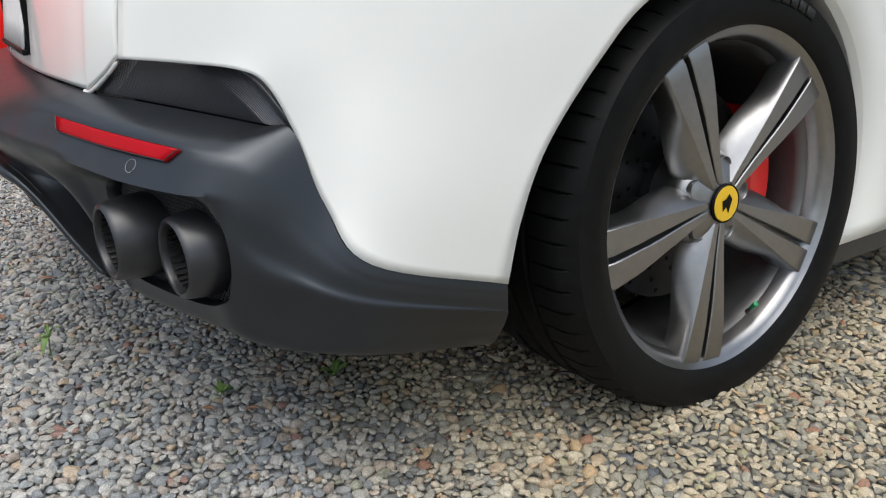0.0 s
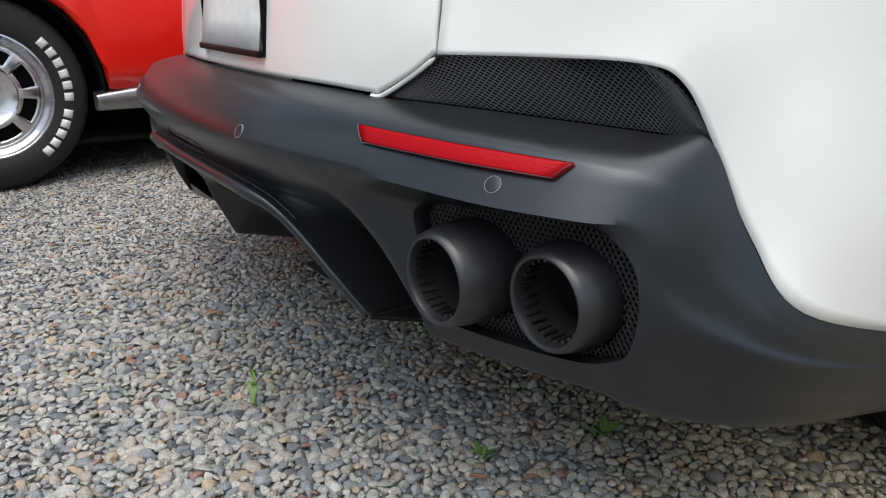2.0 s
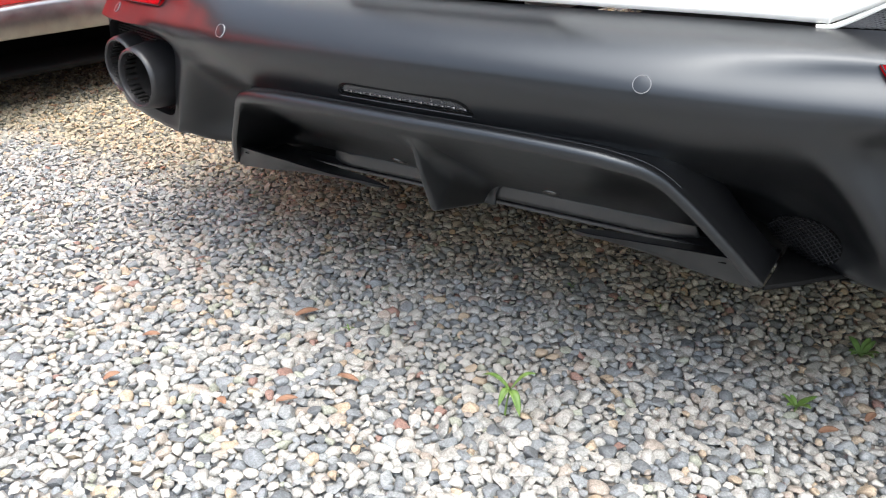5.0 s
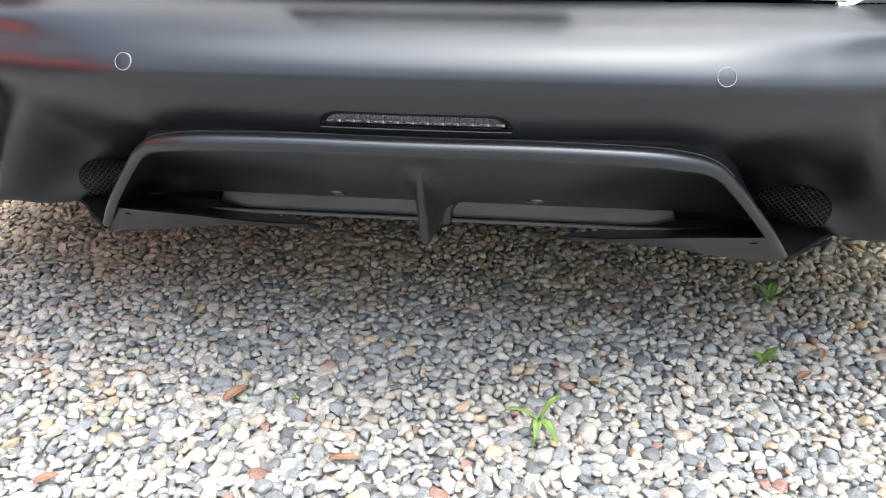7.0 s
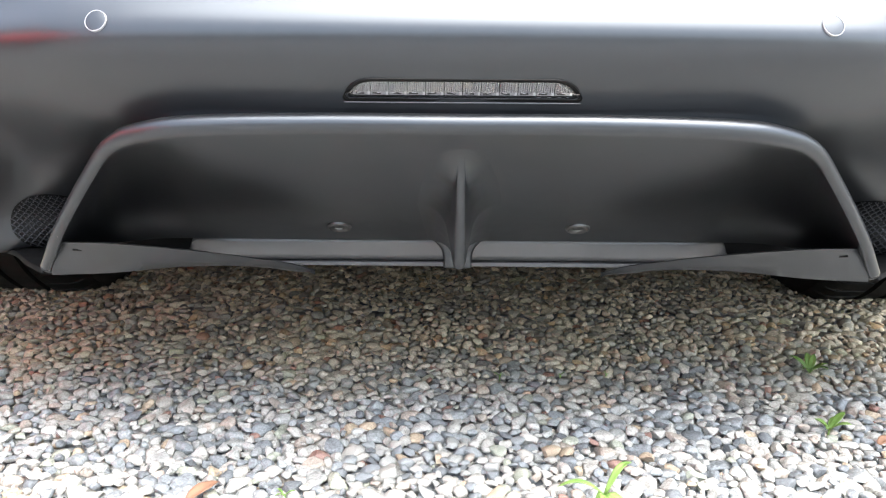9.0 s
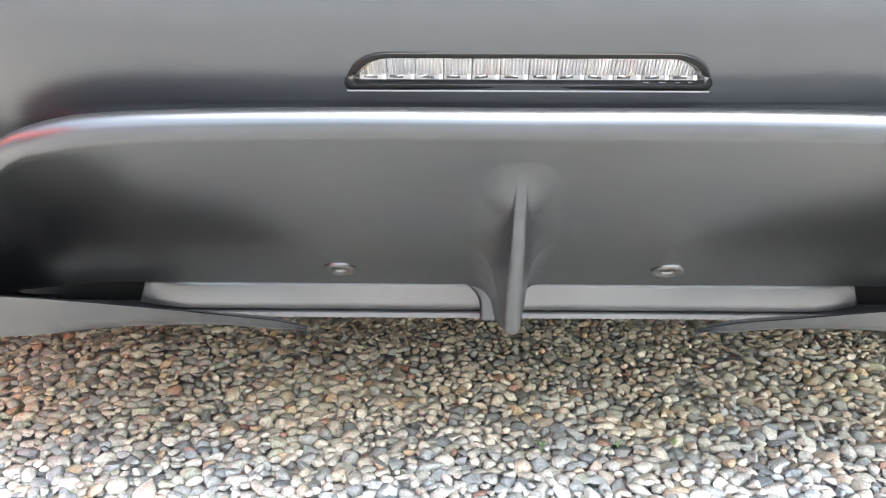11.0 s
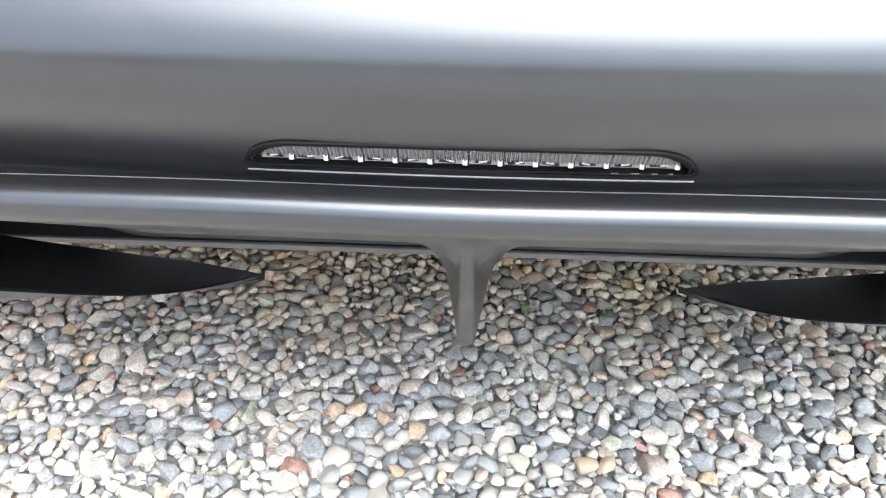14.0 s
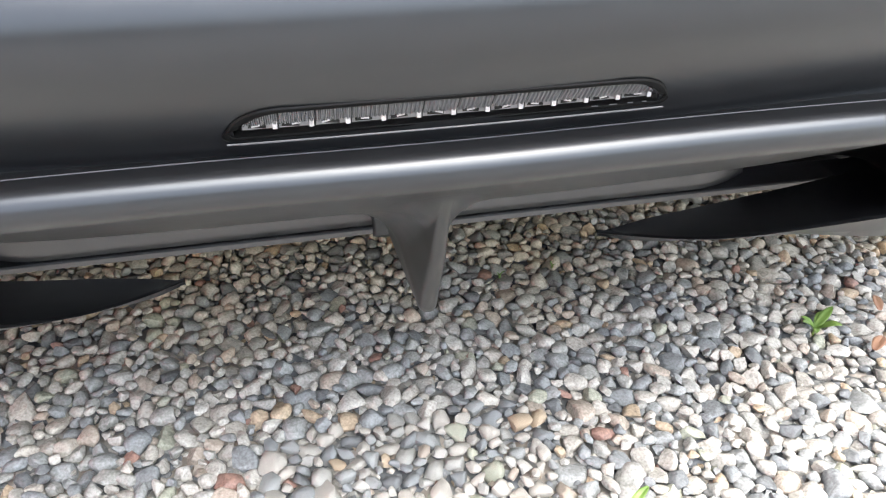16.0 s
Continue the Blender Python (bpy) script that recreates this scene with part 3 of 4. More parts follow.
# opening for the rear lamp
LAMP_CUT = [((0, 0, 0.4336), (0, 0, -1)), ((0, 0, 0.4478), (0, 0, 1))] + [((a * 0.0970, 0, 0.4350), (a, 0, 0.0)) for a in (1, -1)] + [((a * 0.0925, 0, 0.4428), (a * 0.55, 0, 0.83)) for a in (1, -1)]
for co, no in LAMP_CUT:
    near = [f for f in bm.faces if abs(f.calc_center_median().x) < 0.15 and 0.40 < f.calc_center_median().z < 0.48 and f.calc_center_median().y < 0.05]
    bmesh.ops.bisect_plane(bm, geom=near + list({e for f in near for e in f.edges}) + list({q for f in near for q in f.verts}), plane_co=co, plane_no=no)
hole = [f for f in bm.faces if f.calc_center_median().y < 0.05 and all((f.calc_center_median() - Vector(co)).dot(Vector(no)) < 0 for co, no in LAMP_CUT)]
bmesh.ops.delete(bm, geom=hole, context="FACES")
bumper = cpart("bumper", bm, SATIN, label="satin grey-black lower rear bumper")


def surface_at(x, z, last=6):
    """Place and outward normal of the bumper near x and z, from its grid down to the guide called last."""
    d = (half[..., 0] - abs(x)) ** 2 + (half[..., 2] - z) ** 2 + (half[..., 1] > 0.3) * 1.0
    i, j = np.unravel_index(np.argmin(d[:, :last * PV]), d[:, :last * PV].shape)
    i, j = max(1, min(i, half.shape[0] - 2)), max(1, min(j, half.shape[1] - 2))
    du, dv = half[i + 1, j] - half[i - 1, j], half[i, j + 1] - half[i, j - 1]
    n = np.cross(du, dv)
    n /= np.linalg.norm(n)
    n *= -1 if n[1] > 0 else 1
    p = half[i, j]
    y = p[1] - (n[0] * (abs(x) - p[0]) + n[2] * (z - p[2])) / n[1]
    s = -1 if x < 0 else 1
    return Vector((x, y, z)), Vector((s * n[0], n[1], n[2]))


for s in (1, -1):
    flip = np.array((s, 1, 1))
    rows = [ring * flip]
    c = ring.mean(0)
    for depth, grow in ((0.006, 0.985), (0.012, 0.98), (0.11, 0.97)):
        r = c + (ring - c) * grow
        rows.append((r + (0.02 * depth, depth, 0)) * flip)
    cpart("exhaust_pocket", from_grid(rows, close_v=True), SATIN, label="satin black pocket round the exhaust tips")

    # perforated sheet behind the tips
    bm = bmesh.new()
    pitch = 0.0062
    x0, x1, z0, z1 = ring[:, 0].min(), ring[:, 0].max(), ring[:, 2].min(), ring[:, 2].max()
    outline = [(p[0], p[2]) for p in c + (ring - c) * 0.975]

    def inside(x, z):
        odd = False
        for (ax, az), (bx, bz) in zip(outline, outline[1:] + outline[:1]):
            if (az > z) != (bz > z) and x < (bx - ax) * (z - az) / (bz - az) + ax:
                odd = not odd
        return odd

    for a in range(int((x1 - x0) / pitch) + 1):
        for b in range(int((z1 - z0) / (pitch * 0.866)) + 1):
            x, z = x0 + (a + 0.5 * (b % 2)) * pitch, z0 + b * pitch * 0.866
            if not inside(x, z) or min((x - 0.645) ** 2, (x - 0.762) ** 2) + (z - 0.370) ** 2 < 0.055 ** 2:
                continue
            ang = [math.pi / 6 + k * math.pi / 3 for k in range(6)]
            y = 0.128 + (x - 0.56) * 0.27
            o = [bm.verts.new((s * (x + math.cos(t) * pitch * 0.5774), y + math.cos(t) * pitch * 0.16, z + math.sin(t) * pitch * 0.5774)) for t in ang]
            n = [bm.verts.new((s * (x + math.cos(t) * pitch * 0.33), y, z + math.sin(t) * pitch * 0.33)) for t in ang]
            for k in range(6):
                bm.faces.new((o[k], o[(k + 1) % 6], n[(k + 1) % 6], n[k]))
    cpart("perforated_sheet", bm, PERF, smooth=False, weld=False, label="grey perforated metal sheet")

    # dark sheet added behind the tips to imitate the pocket's deep shade
    cpart("pocket_shade_sheet", from_grid([[(s * x, 0.160 + (x - 0.56) * 0.27, z) for z in (.285, .462)] for x in (.565, .842)]), DARK, thick=0.003)

    # twin tips
    for cx, cy, cz in ((0.641, 0.083, 0.370), (0.759, 0.141, 0.370)):
        prof = [(0.0445, -0.10), (0.0445, -0.006), (0.0462, -0.001), (0.0492, 0.0005), (0.0525, -0.002), (0.0545, -0.008), (0.0580, -0.030), (0.0590, -0.055), (0.0575, -0.085), (0.054, -0.125), (0.050, -0.17)]
        aim = Matrix.Translation((s * cx, cy, cz)) @ Matrix.Rotation(radians(-90 + s * 5), 4, "Z") @ Matrix.Rotation(radians(1), 4, "Y")
        tip = cpart("exhaust_tip", from_grid(revolve(prof, 56), close_u=True), TIP, m=aim, label="matt dark grey round exhaust tip")
        cpart("inner_pipe", from_grid(revolve([(0.0441, -0.009), (0.0438, -0.03), (0.0438, -0.2), (0.0, -0.2)], 40), close_u=True), SOOT, tip, m=aim)
        cpart("pipe_end", from_grid(revolve([(0.0435, -0.090), (0.0405, -0.092), (0.0390, -0.096), (0.0385, -0.16)], 40), close_u=True), STEEL, tip, m=aim, label="steel pipe end inside the tip")
        bm = bmesh.new()
        for k in range(28):
            a = k * 2 * math.pi / 28
            box(bm, (0.020, 0.0028, 0.0045), aim @ Matrix.Rotation(a, 4, "X") @ Matrix.Translation((-0.020, 0, 0.0430)))
        cpart("inner_ribs", bm, STEEL, tip, smooth=False, weld=False, label="ring of small ribs inside the tip")

    # red reflector let into the band
    g = []
    for t in np.linspace(0, 1, 15):
        a = np.array((.506, .068, .5245)) * (1 - t) + np.array((.771, .163, .513)) * t
        b = np.array((.522, .064, .5055)) * (1 - t) + np.array((.760, .1455, .498)) * t
        bow = -0.006 * math.sin(math.pi * t)
        g.append([(a * (1 - u) + b * u + (0, bow - 0.0012 - 0.0012 * math.sin(math.pi * u), 0)) * flip for u in np.linspace(0, 1, 7)])
    reflector = cpart("reflector", from_grid(g), REFLECTOR, thick=0.012, label="long red rear reflector")
    edge = [r0[0] for r0 in g] + g[-1][1:] + [r0[-1] for r0 in g[-2::-1]] + g[0][-2::-1]
    cpart("reflector_frame", from_grid(tube([tuple(p) for p in edge], 0.0007, 6), close_v=True), SATIN, reflector, label="thin dark frame")

def face_at(x, z):
    """Place and outward normal of the upper face of the bumper."""
    def depth(a, b):
        cols = [[np.interp(b, c[PV:5 * PV, 2][::-1], c[PV:5 * PV, k][::-1]) for k in (0, 1)] for c in half[:6 * PU]]
        return float(np.interp(a, [c[0] for c in cols], [c[1] for c in cols]))
    a, e = abs(x), 0.011
    s = -1 if x < 0 else 1
    n = Vector((s * (depth(a + e, z) - depth(a - e, z)) / (2 * e), -1, (depth(a, z + e) - depth(a, z - e)) / (2 * e)))
    return Vector((x, depth(a, z), z)), n.normalized()


for x in (-0.703, -0.304, 0.304, 0.703):
    p, n = face_at(x, 0.495 if abs(x) < 0.5 else 0.484)
    rot = n.to_track_quat("X", "Z").to_matrix().to_4x4()
    at = Matrix.Translation(p + n * 0.0006) @ rot
    disc = cpart("parking_sensor", from_grid(revolve([(0.0, 0.0008), (0.0075, 0.0008), (0.0086, 0.0005), (0.0088, -0.004)], 36), close_u=True), SATIN, m=at, label="round parking sensor")
    cpart("sensor_ring", from_grid(revolve([(0.0089, -0.003), (0.0089, 0.0007), (0.0094, 0.0007), (0.0095, -0.003)], 36), close_u=True), RING, disc, m=at, label="pale ring round the sensor")

# ---------------------------------------------------------------- diffuser
RIM = [(0, -.0174, .4203), (.12, -.0154, .4203), (.222, -.0112, .4177), (.274, -.0035, .4120), (.316, .014, .3965), (.351, .038, .363), (.399, .070, .305), (.427, .094, .265), (.4335, .101, .2545), (.431, .107, .2480), (.419, .114, .2455), (.392, .124, .2465)]
BEND = [(0, .067, .338), (.13, .069, .338), (.24, .080, .340), (.300, .105, .352), (.345, .115, .350), (.375, .125, .325), (.410, .140, .285), (.425, .155, .262), (.431, .160, .2530), (.429, .165, .2500), (.418, .168, .2485), (.392, .170, .2480)]
LIP = [(0, .213, .263), (.13, .213, .263), (.24, .214, .263), (.310, .217, .262), (.352, .222, .260), (.385, .225, .256), (.415, .228, .252), (.429, .230, .2505), (.431, .230, .2490), (.428, .230, .2480), (.418, .230, .2470), (.392, .230, .2465)]
r, b, l = (catmull(c, 8, True) for c in (RIM, BEND, LIP))
rows = []
for k in range(len(r)):
    tangent = r[min(k + 1, len(r) - 1)] - r[max(k - 1, 0)]
    tangent /= np.linalg.norm(tangent)
    out = np.cross(tangent, (0, -1, 0))
    out = -out / np.linalg.norm(out)
    back = np.array((0, 1, 0))
    # a full roll along the top, a slimmer one down the legs, thinning out under the feet
    w = np.interp(k / 8, (0, 3.0, 4.6, 8.0, 11.0), (0.0092, 0.0092, 0.0072, 0.0064, 0.0030))
    shift = np.interp(k / 8, (0, 3.0, 4.6), (0.0044, 0.0044, 0.0))
    flare = min(1, max(0, (out[2] - 0.62) / 0.25))
    row = [r[k] + out * (o * flare - 0.0005) + back * (d + shift) for o, d in ((0.060, 0.098), (0.040, 0.076), (0.022, 0.056), (0.009, 0.038), (0.0016, 0.027), (0, 0.018))]
    deep = w * np.interp(k / 8, (0, 3.0, 4.6), (1.15, 1.15, 1.0))
    for a in np.concatenate([np.linspace(90, 0, 8), np.linspace(-9, -60, 7)]):
        row.append(r[k] + out * (math.sin(radians(a)) * (w if a > 0 else deep) - w + 0.001) + back * (w - math.cos(radians(a)) * w))
    s0 = row[-1]
    for t in np.linspace(0, 1, 16)[1:]:
        row.append((1 - t) ** 2 * s0 + 2 * t * (1 - t) * b[k] + t * t * l[k])
    rows.append(row)
grid = mirrored(np.array(rows))
diffuser = cpart("diffuser", from_grid(grid), SATIN, label="satin black rear diffuser with a rounded rim")

ease = [np.interp(k / 8, (0, 3.0, 4.6), (1.0, 1.0, 0.0)) for k in range(39)]
seam = [r[k] + np.array((0, 0.0156 + 0.0044 * ease[k], -0.0014 * ease[k])) for k in range(39)]
seam = [(-x, y, z) for x, y, z in seam[:0:-1]] + [tuple(p) for p in seam]
cpart("seam", from_grid(tube([(x, y, z + 0.0012) for x, y, z in seam], 0.00045, 6), close_v=True), SEAM, diffuser, label="fine pale seam above the rim")

# recessed plate along its foot, and the sill under it
for s in (1, -1):
    g = []
    for t in np.linspace(0, 1, 40):
        x = 0.010 + 0.315 * t
        g.append([(s * x, 0.2200 - 0.0015 * u + 0.020 * max(0.0, (x - 0.265) / 0.060) ** 2, 0.2374 + 0.0266 * u * min(1, (1 - t) * 22) ** 0.5) for u in np.linspace(0, 1, 5)])
    cpart("recess_plate", from_grid(g), PLATE, diffuser, thick=0.004, label="grey plastic plate in a recess")
g = [[(x, y, z) for y, z in ((.252, .2358), (.2205, .2358), (.2185, .2362), (.2170, .2350), (.2165, .231), (.222, .2295), (.30, .226))] for x in np.linspace(-.43, .43, 30)]
cpart("diffuser_sill", from_grid(g), PLASTIC, diffuser, label="thin black lower sill")

# dark sheet added in place of the unlit space behind the diffuser
cpart("diffuser_shade_sheet", from_grid([[(x, 0.250, z) for z in (.222, .34)] for x in np.linspace(-.45, .45, 5)]), DARK, diffuser, thick=0.004)

# centre fin: it rises square to the panel, with hollow flanks that run out into it
s0, b0, l0 = np.array((RIM[0][1] + 0.5 * 0.0092, RIM[0][2] + 0.0005 - (1 + 0.866 * 1.15) * 0.0092)), np.array(BEND[0][1:]), np.array(LIP[0][1:])
keel = [(1 - t) ** 2 * np.array((-0.001, 0.3895)) + 2 * t * (1 - t) * np.array((0.021, 0.3600)) + t * t * np.array((0.066, 0.266)) for t in np.linspace(0, 1, 40)]
keel += [np.array((0.066, 0.266)) * (1 - t) + np.array((0.212, 0.230)) * t for t in np.linspace(0.03, 1, 40)]
g = []
for q in np.linspace(0.03, 1.0, 64):
    p = (1 - q) ** 2 * s0 + 2 * q * (1 - q) * b0 + q * q * l0
    along = 2 * (1 - q) * (b0 - s0) + 2 * q * (l0 - b0)
    along /= np.linalg.norm(along)
    n = np.array((along[1], -along[0]))
    ahead = [float((e - p) @ along) for e in keel]
    k = next((i for i in range(len(keel) - 1) if ahead[i] <= 0 < ahead[i + 1]), None)
    rise = 0.0
    if k is not None:
        fr = -ahead[k] / (ahead[k + 1] - ahead[k])
        rise = max(0.0, float((keel[k] * (1 - fr) + keel[k + 1] * fr - p) @ n))
    soft = min(1.0, max(0.0, (q - 0.03) / 0.34))
    rise = rise * soft * soft * (3 - 2 * soft) + 1e-5
    h0 = 0.0030 + 0.0028 * min(1.0, rise / 0.055)
    cap = min(h0, rise * 0.5)
    reach, fillet = 0.022, min(0.024, rise * 0.5)
    swell = rise * 0.18
    section = [(h0 * math.sin(radians(a)), rise - cap * (1 - math.cos(radians(a)))) for a in (0, 15, 30, 45, 60, 75)]
    top = rise - cap * (1 - math.cos(radians(75)))
    for u in 1 - np.linspace(1, 0, 24)[1:] ** 1.6:
        high = top * (1 - u)
        d = min(fillet, high) / fillet
        section.append((h0 * 0.97 + swell * u + reach * (1 - math.sqrt(max(0.0, 1 - (1 - d) ** 2))), high))
    # near its head the fin is no more than a soft swelling
    crisp, wide = min(1.0, rise / 0.028), section[-1][0]
    section = [(x, crisp * h + (1 - crisp) * rise * (0.5 + 0.5 * math.cos(math.pi * x / wide))) for x, h in section]
    section.append((section[-1][0] + 0.004, -0.0006))
    row = [(x, *(p + n * (h - 0.0010 + 0.0013 * soft))) for x, h in section]
    g.append([(-x, y, z) for x, y, z in row[:0:-1]] + row)
cpart("diffuser_fin", from_grid(g), SATIN, diffuser, label="upright centre fin")
g = []
for z in np.linspace(0.229, 0.2645, 16):
    w = 0.0165 + 0.0165 * max(0.0, (z - 0.236) / 0.0285) ** 3
    g.append([(w * k, 0.2130 - 0.001 * (z - 0.229) / 0.035 + 0.003 * abs(k) ** 6, z) for k in np.linspace(-1, 1, 13)])
cpart("fin_base", from_grid(g), SATIN, diffuser, thick=0.0015)

for s in (1, -1):
    # curved side blade: a wedge that rises to its rear edge and meets the end plate
    crest = catmull([(.162, .176, .235), (.180, .142, .251), (.210, .112, .264), (.245, .096, .273), (.30, .087, .281), (.36, .084, .286), (.414, .096, .284)], 6)
    under = catmull([(.162, .178, .232), (.180, .158, .238), (.210, .143, .246), (.245, .130, .251), (.30, .120, .2515), (.36, .111, .2475), (.424, .107, .2455)], 6)
    front = catmull([(.162, .179, .233), (.180, .171, .243), (.210, .174, .246), (.245, .178, .247), (.30, .187, .247), (.36, .197, .247), (.428, .212, .247)], 6)
    g = []
    for c0, u0, f0 in zip(crest, under, front):
        sink = np.array((0, 0, 0.004))
        d = (u0 - c0) / max(np.linalg.norm(u0 - c0), 1e-6)
        row = [f0, f0 * 0.5 + c0 * 0.5 - sink * 0.3, c0 + (0, 0.006, -0.0012), c0 + (0, 0.0018, -0.0002), c0 + d * 0.001 - (0, 0.0004, 0), c0 + d * 0.004, c0 * 0.45 + u0 * 0.55 + (0, -0.002, -0.001), u0, f0 - sink]
        g.append([np.array(p) * (s, 1, 1) for p in row])
    cpart("side_blade", from_grid(g, close_v=True), SATIN, diffuser, label="thin curved side blade")
    bm = bmesh.new()
    box(bm, (0.017, 0.005, 0.0013), Matrix.Translation((s * 0.384, 0.0945, 0.2765)) @ Matrix.Rotation(radians(-s * 2), 4, "Y") @ Matrix.Rotation(radians(25), 4, "X"))
    cpart("blade_slot", bm, BLACK, diffuser, smooth=False, label="thin dark slot near the blade's end")
    screw = Matrix.Translation((s * 0.1310, 0.1652, 0.2879)) @ Matrix.Rotation(radians(-90), 4, "Z") @ Matrix.Rotation(radians(58), 4, "Y")
    cpart("screw", from_grid(revolve([(0.0, -0.0005), (0.006, 0.0), (0.0066, 0.0012), (0.0112, 0.0026), (0.0130, 0.0016), (0.0138, -0.003)], 24), close_u=True), STEEL, diffuser, m=screw, label="round screw head")
    # floor of the channel beside the end plate, painted near-black for shade
    lip = catmull([(.436, .108, .247), (.470, .141, .248), (.494, .169, .249), (.520, .189, .251), (.560, .203, .256)], 5)
    g = [[np.array((p[0], y, p[2] + 0.004 * (y > p[1]))) * (s, 1, 1) for y in (p[1], p[1] + 0.004, p[1] * 0.5 + 0.135, 0.27)] for p in lip]
    cpart("channel_floor", from_grid(g), DARK, thick=0.004, label="ledge beside the diffuser, coloured near-black for its shade")
    # mesh intake beside the end plate, over a black patch imitating a shaded hollow
    def patch(x, z, lift):
        p, n = surface_at(x, z, 7)
        p = p + n * lift
        return (s * p[0], p[1], p[2])

    g = []
    for q in np.linspace(0.02, 1, 8):
        g.append([patch(0.457 + 0.046 * q * math.cos(a), max(0.2535, 0.284 + 0.036 * q * math.sin(a)), 0.0008) for a in np.arange(40) * math.pi / 20])
    cpart("intake_shade_patch", from_grid(g, close_v=True), BLACK, label="black patch standing for the shaded hollow behind the mesh")
    bm = bmesh.new()
    for k in range(-20, 21):
        for d in (1, -1):
            line = []
            for q in np.linspace(-1, 1, 61):
                u = q * 0.07 * 0.707 - d * k * 0.0052 * 0.707
                w = d * q * 0.07 * 0.707 + k * 0.0052 * 0.707
                if (u / 0.046) ** 2 + (w / 0.036) ** 2 < 1 and 0.284 + w > 0.2535:
                    line.append(patch(0.457 + u, 0.284 + w, 0.0018 + 0.0003 * d))
            if len(line) > 1:
                join(bm, from_grid(tube(line[::4] + line[-1:], 0.00085, 4), close_v=True))
    cpart("intake_mesh", bm, INTAKE, smooth=False, weld=False, label="fine black mesh intake")

# ---------------------------------------------------------------- number-plate lamp bar in the bumper
def lamp_outline(grow, n=9):
    w0, w1, h0, h1, r = 0.1000 + grow, 0.0855 + grow, 0.4328 - grow, 0.4485 + grow, 0.012
    half_pts = [(w0 - 0.0035 + 0.0035 * math.cos(radians(a)), h0 + 0.0035 + 0.0035 * math.sin(radians(a))) for a in np.linspace(-90, 15, 6)]
    for a in np.linspace(22, 90, n):
        half_pts.append((w1 - r + 0.002 + (r + 0.010) * math.cos(radians(a)), h1 - 0.014 + 0.014 * math.sin(radians(a))))
    return half_pts + [(-x, z) for x, z in half_pts[::-1]]


def band_y(x, z):
    """Depth of the bumper's face near its middle."""
    ys = [np.interp(z, half[i, 2 * PV:5 * PV, 2][::-1], half[i, 2 * PV:5 * PV, 1][::-1]) for i in range(PU)]
    return float(np.interp(abs(x), half[:PU, 0, 0], ys))


def lamp_ring(grow, lift):
    return [(x, band_y(x, z) - lift, z) for x, z in lamp_outline(grow)]


bezel = cpart("rear_lamp", from_grid([lamp_ring(0.0022, -0.003), lamp_ring(0.0020, 0.0006), lamp_ring(0.0013, 0.0014), lamp_ring(0.0002, 0.0014), lamp_ring(-0.0008, 0.0010), lamp_ring(-0.0010, -0.002), lamp_ring(-0.0010, -0.0058)], close_v=True), BLACK, label="narrow clear rear fog lamp with a gloss black bezel")
bm = bmesh.new()
bm.faces.new([bm.verts.new(p) for p in lamp_ring(-0.0008, 0.0023)])
lens = cpart("lens", bm, CLEAR, bezel, label="clear lens")
lens.visible_shadow = False
bm = bmesh.new()
bm.faces.new([bm.verts.new(p) for p in lamp_ring(-0.0005, -0.0056)])
cpart("lamp_back", bm, BLACK, bezel)
for k in range(12):
    x = -0.0935 + 0.187 * (k + 0.5) / 12
    bm = bmesh.new()
    g = []
    for i in range(33):
        u = i / 32
        rib = 0.0011 if i % 4 in (1, 2) else 0.0
        px = abs(x + (u - 0.5) * 0.0150)
        top = 0.4474 - max(0.0, (px - 0.080) / 0.014) ** 1.6 * 0.0085
        g.append([(x + (u - 0.5) * 0.0150, band_y(x, 0.4392 + (top - 0.4392) * w) + 0.0024 - 0.0010 * w - rib, 0.4392 + (top - 0.4392) * w) for w in (0, 0.3, 0.32, 0.6, 0.8, 1)])
    join(bm, from_grid(g))
    cpart("lamp_cell", bm, FROST, bezel, smooth=False, weld=False)
    rnd = random.Random(k)
    edge = min(1.0, (0.0985 - abs(x)) / 0.012)
    facets = [(x, 0.4378, 0.0150, 0.0026 * edge, 0.0008, 0, FROST), (x + 0.0062, 0.4386, 0.0020, 0.0042, 0.0018, 0, MIRROR),
              (x - 0.0020 + rnd.uniform(-0.001, 0.001), 0.4379, 0.0075, 0.0014, 0.0014, rnd.uniform(-0.12, 0.12), BLACK),
              (x - 0.0015 + rnd.uniform(-0.002, 0.002), 0.4386, 0.0036, 0.0007, 0.0019, rnd.uniform(-0.3, 0.3), MIRROR)]
    for fx, fz, w, h, lift, lean, mat in facets:
        bm = bmesh.new()
        box(bm, (w, 0.0010, h), Matrix.Translation((fx, band_y(fx, fz) + 0.0042 - lift, fz)) @ Matrix.Rotation(lean, 4, "Y"))
        cpart("lamp_facet", bm, mat, bezel, smooth=False, weld=False)
    bm = bmesh.new()
    box(bm, (0.0005, 0.002, 0.0040), Matrix.Translation((x + 0.0076, band_y(x, 0.4385) + 0.0030, 0.4385)))
    cpart("lamp_slot", bm, BLACK, bezel, smooth=False, weld=False)
for x, w in ((0.0645, 0.0052), (0.0735, 0.0060), (0.0820, 0.0042), (0.0890, 0.0036)):
    bm = bmesh.new()
    box(bm, (w * 0.6, 0.0005, 0.0004), Matrix.Translation((x, band_y(x, 0.4352) - 0.0018, 0.4352)))
    cpart("lens_mark", bm, SEAM, lens, smooth=False, label="tiny white moulded mark")
cpart("lower_edge", from_grid(tube([(x, band_y(x, 0.4302) - 0.0026, 0.4302) for x in np.linspace(-0.1005, 0.1005, 30)], 0.0005, 6), close_v=True), SEAM, bezel, label="bright lower edge")

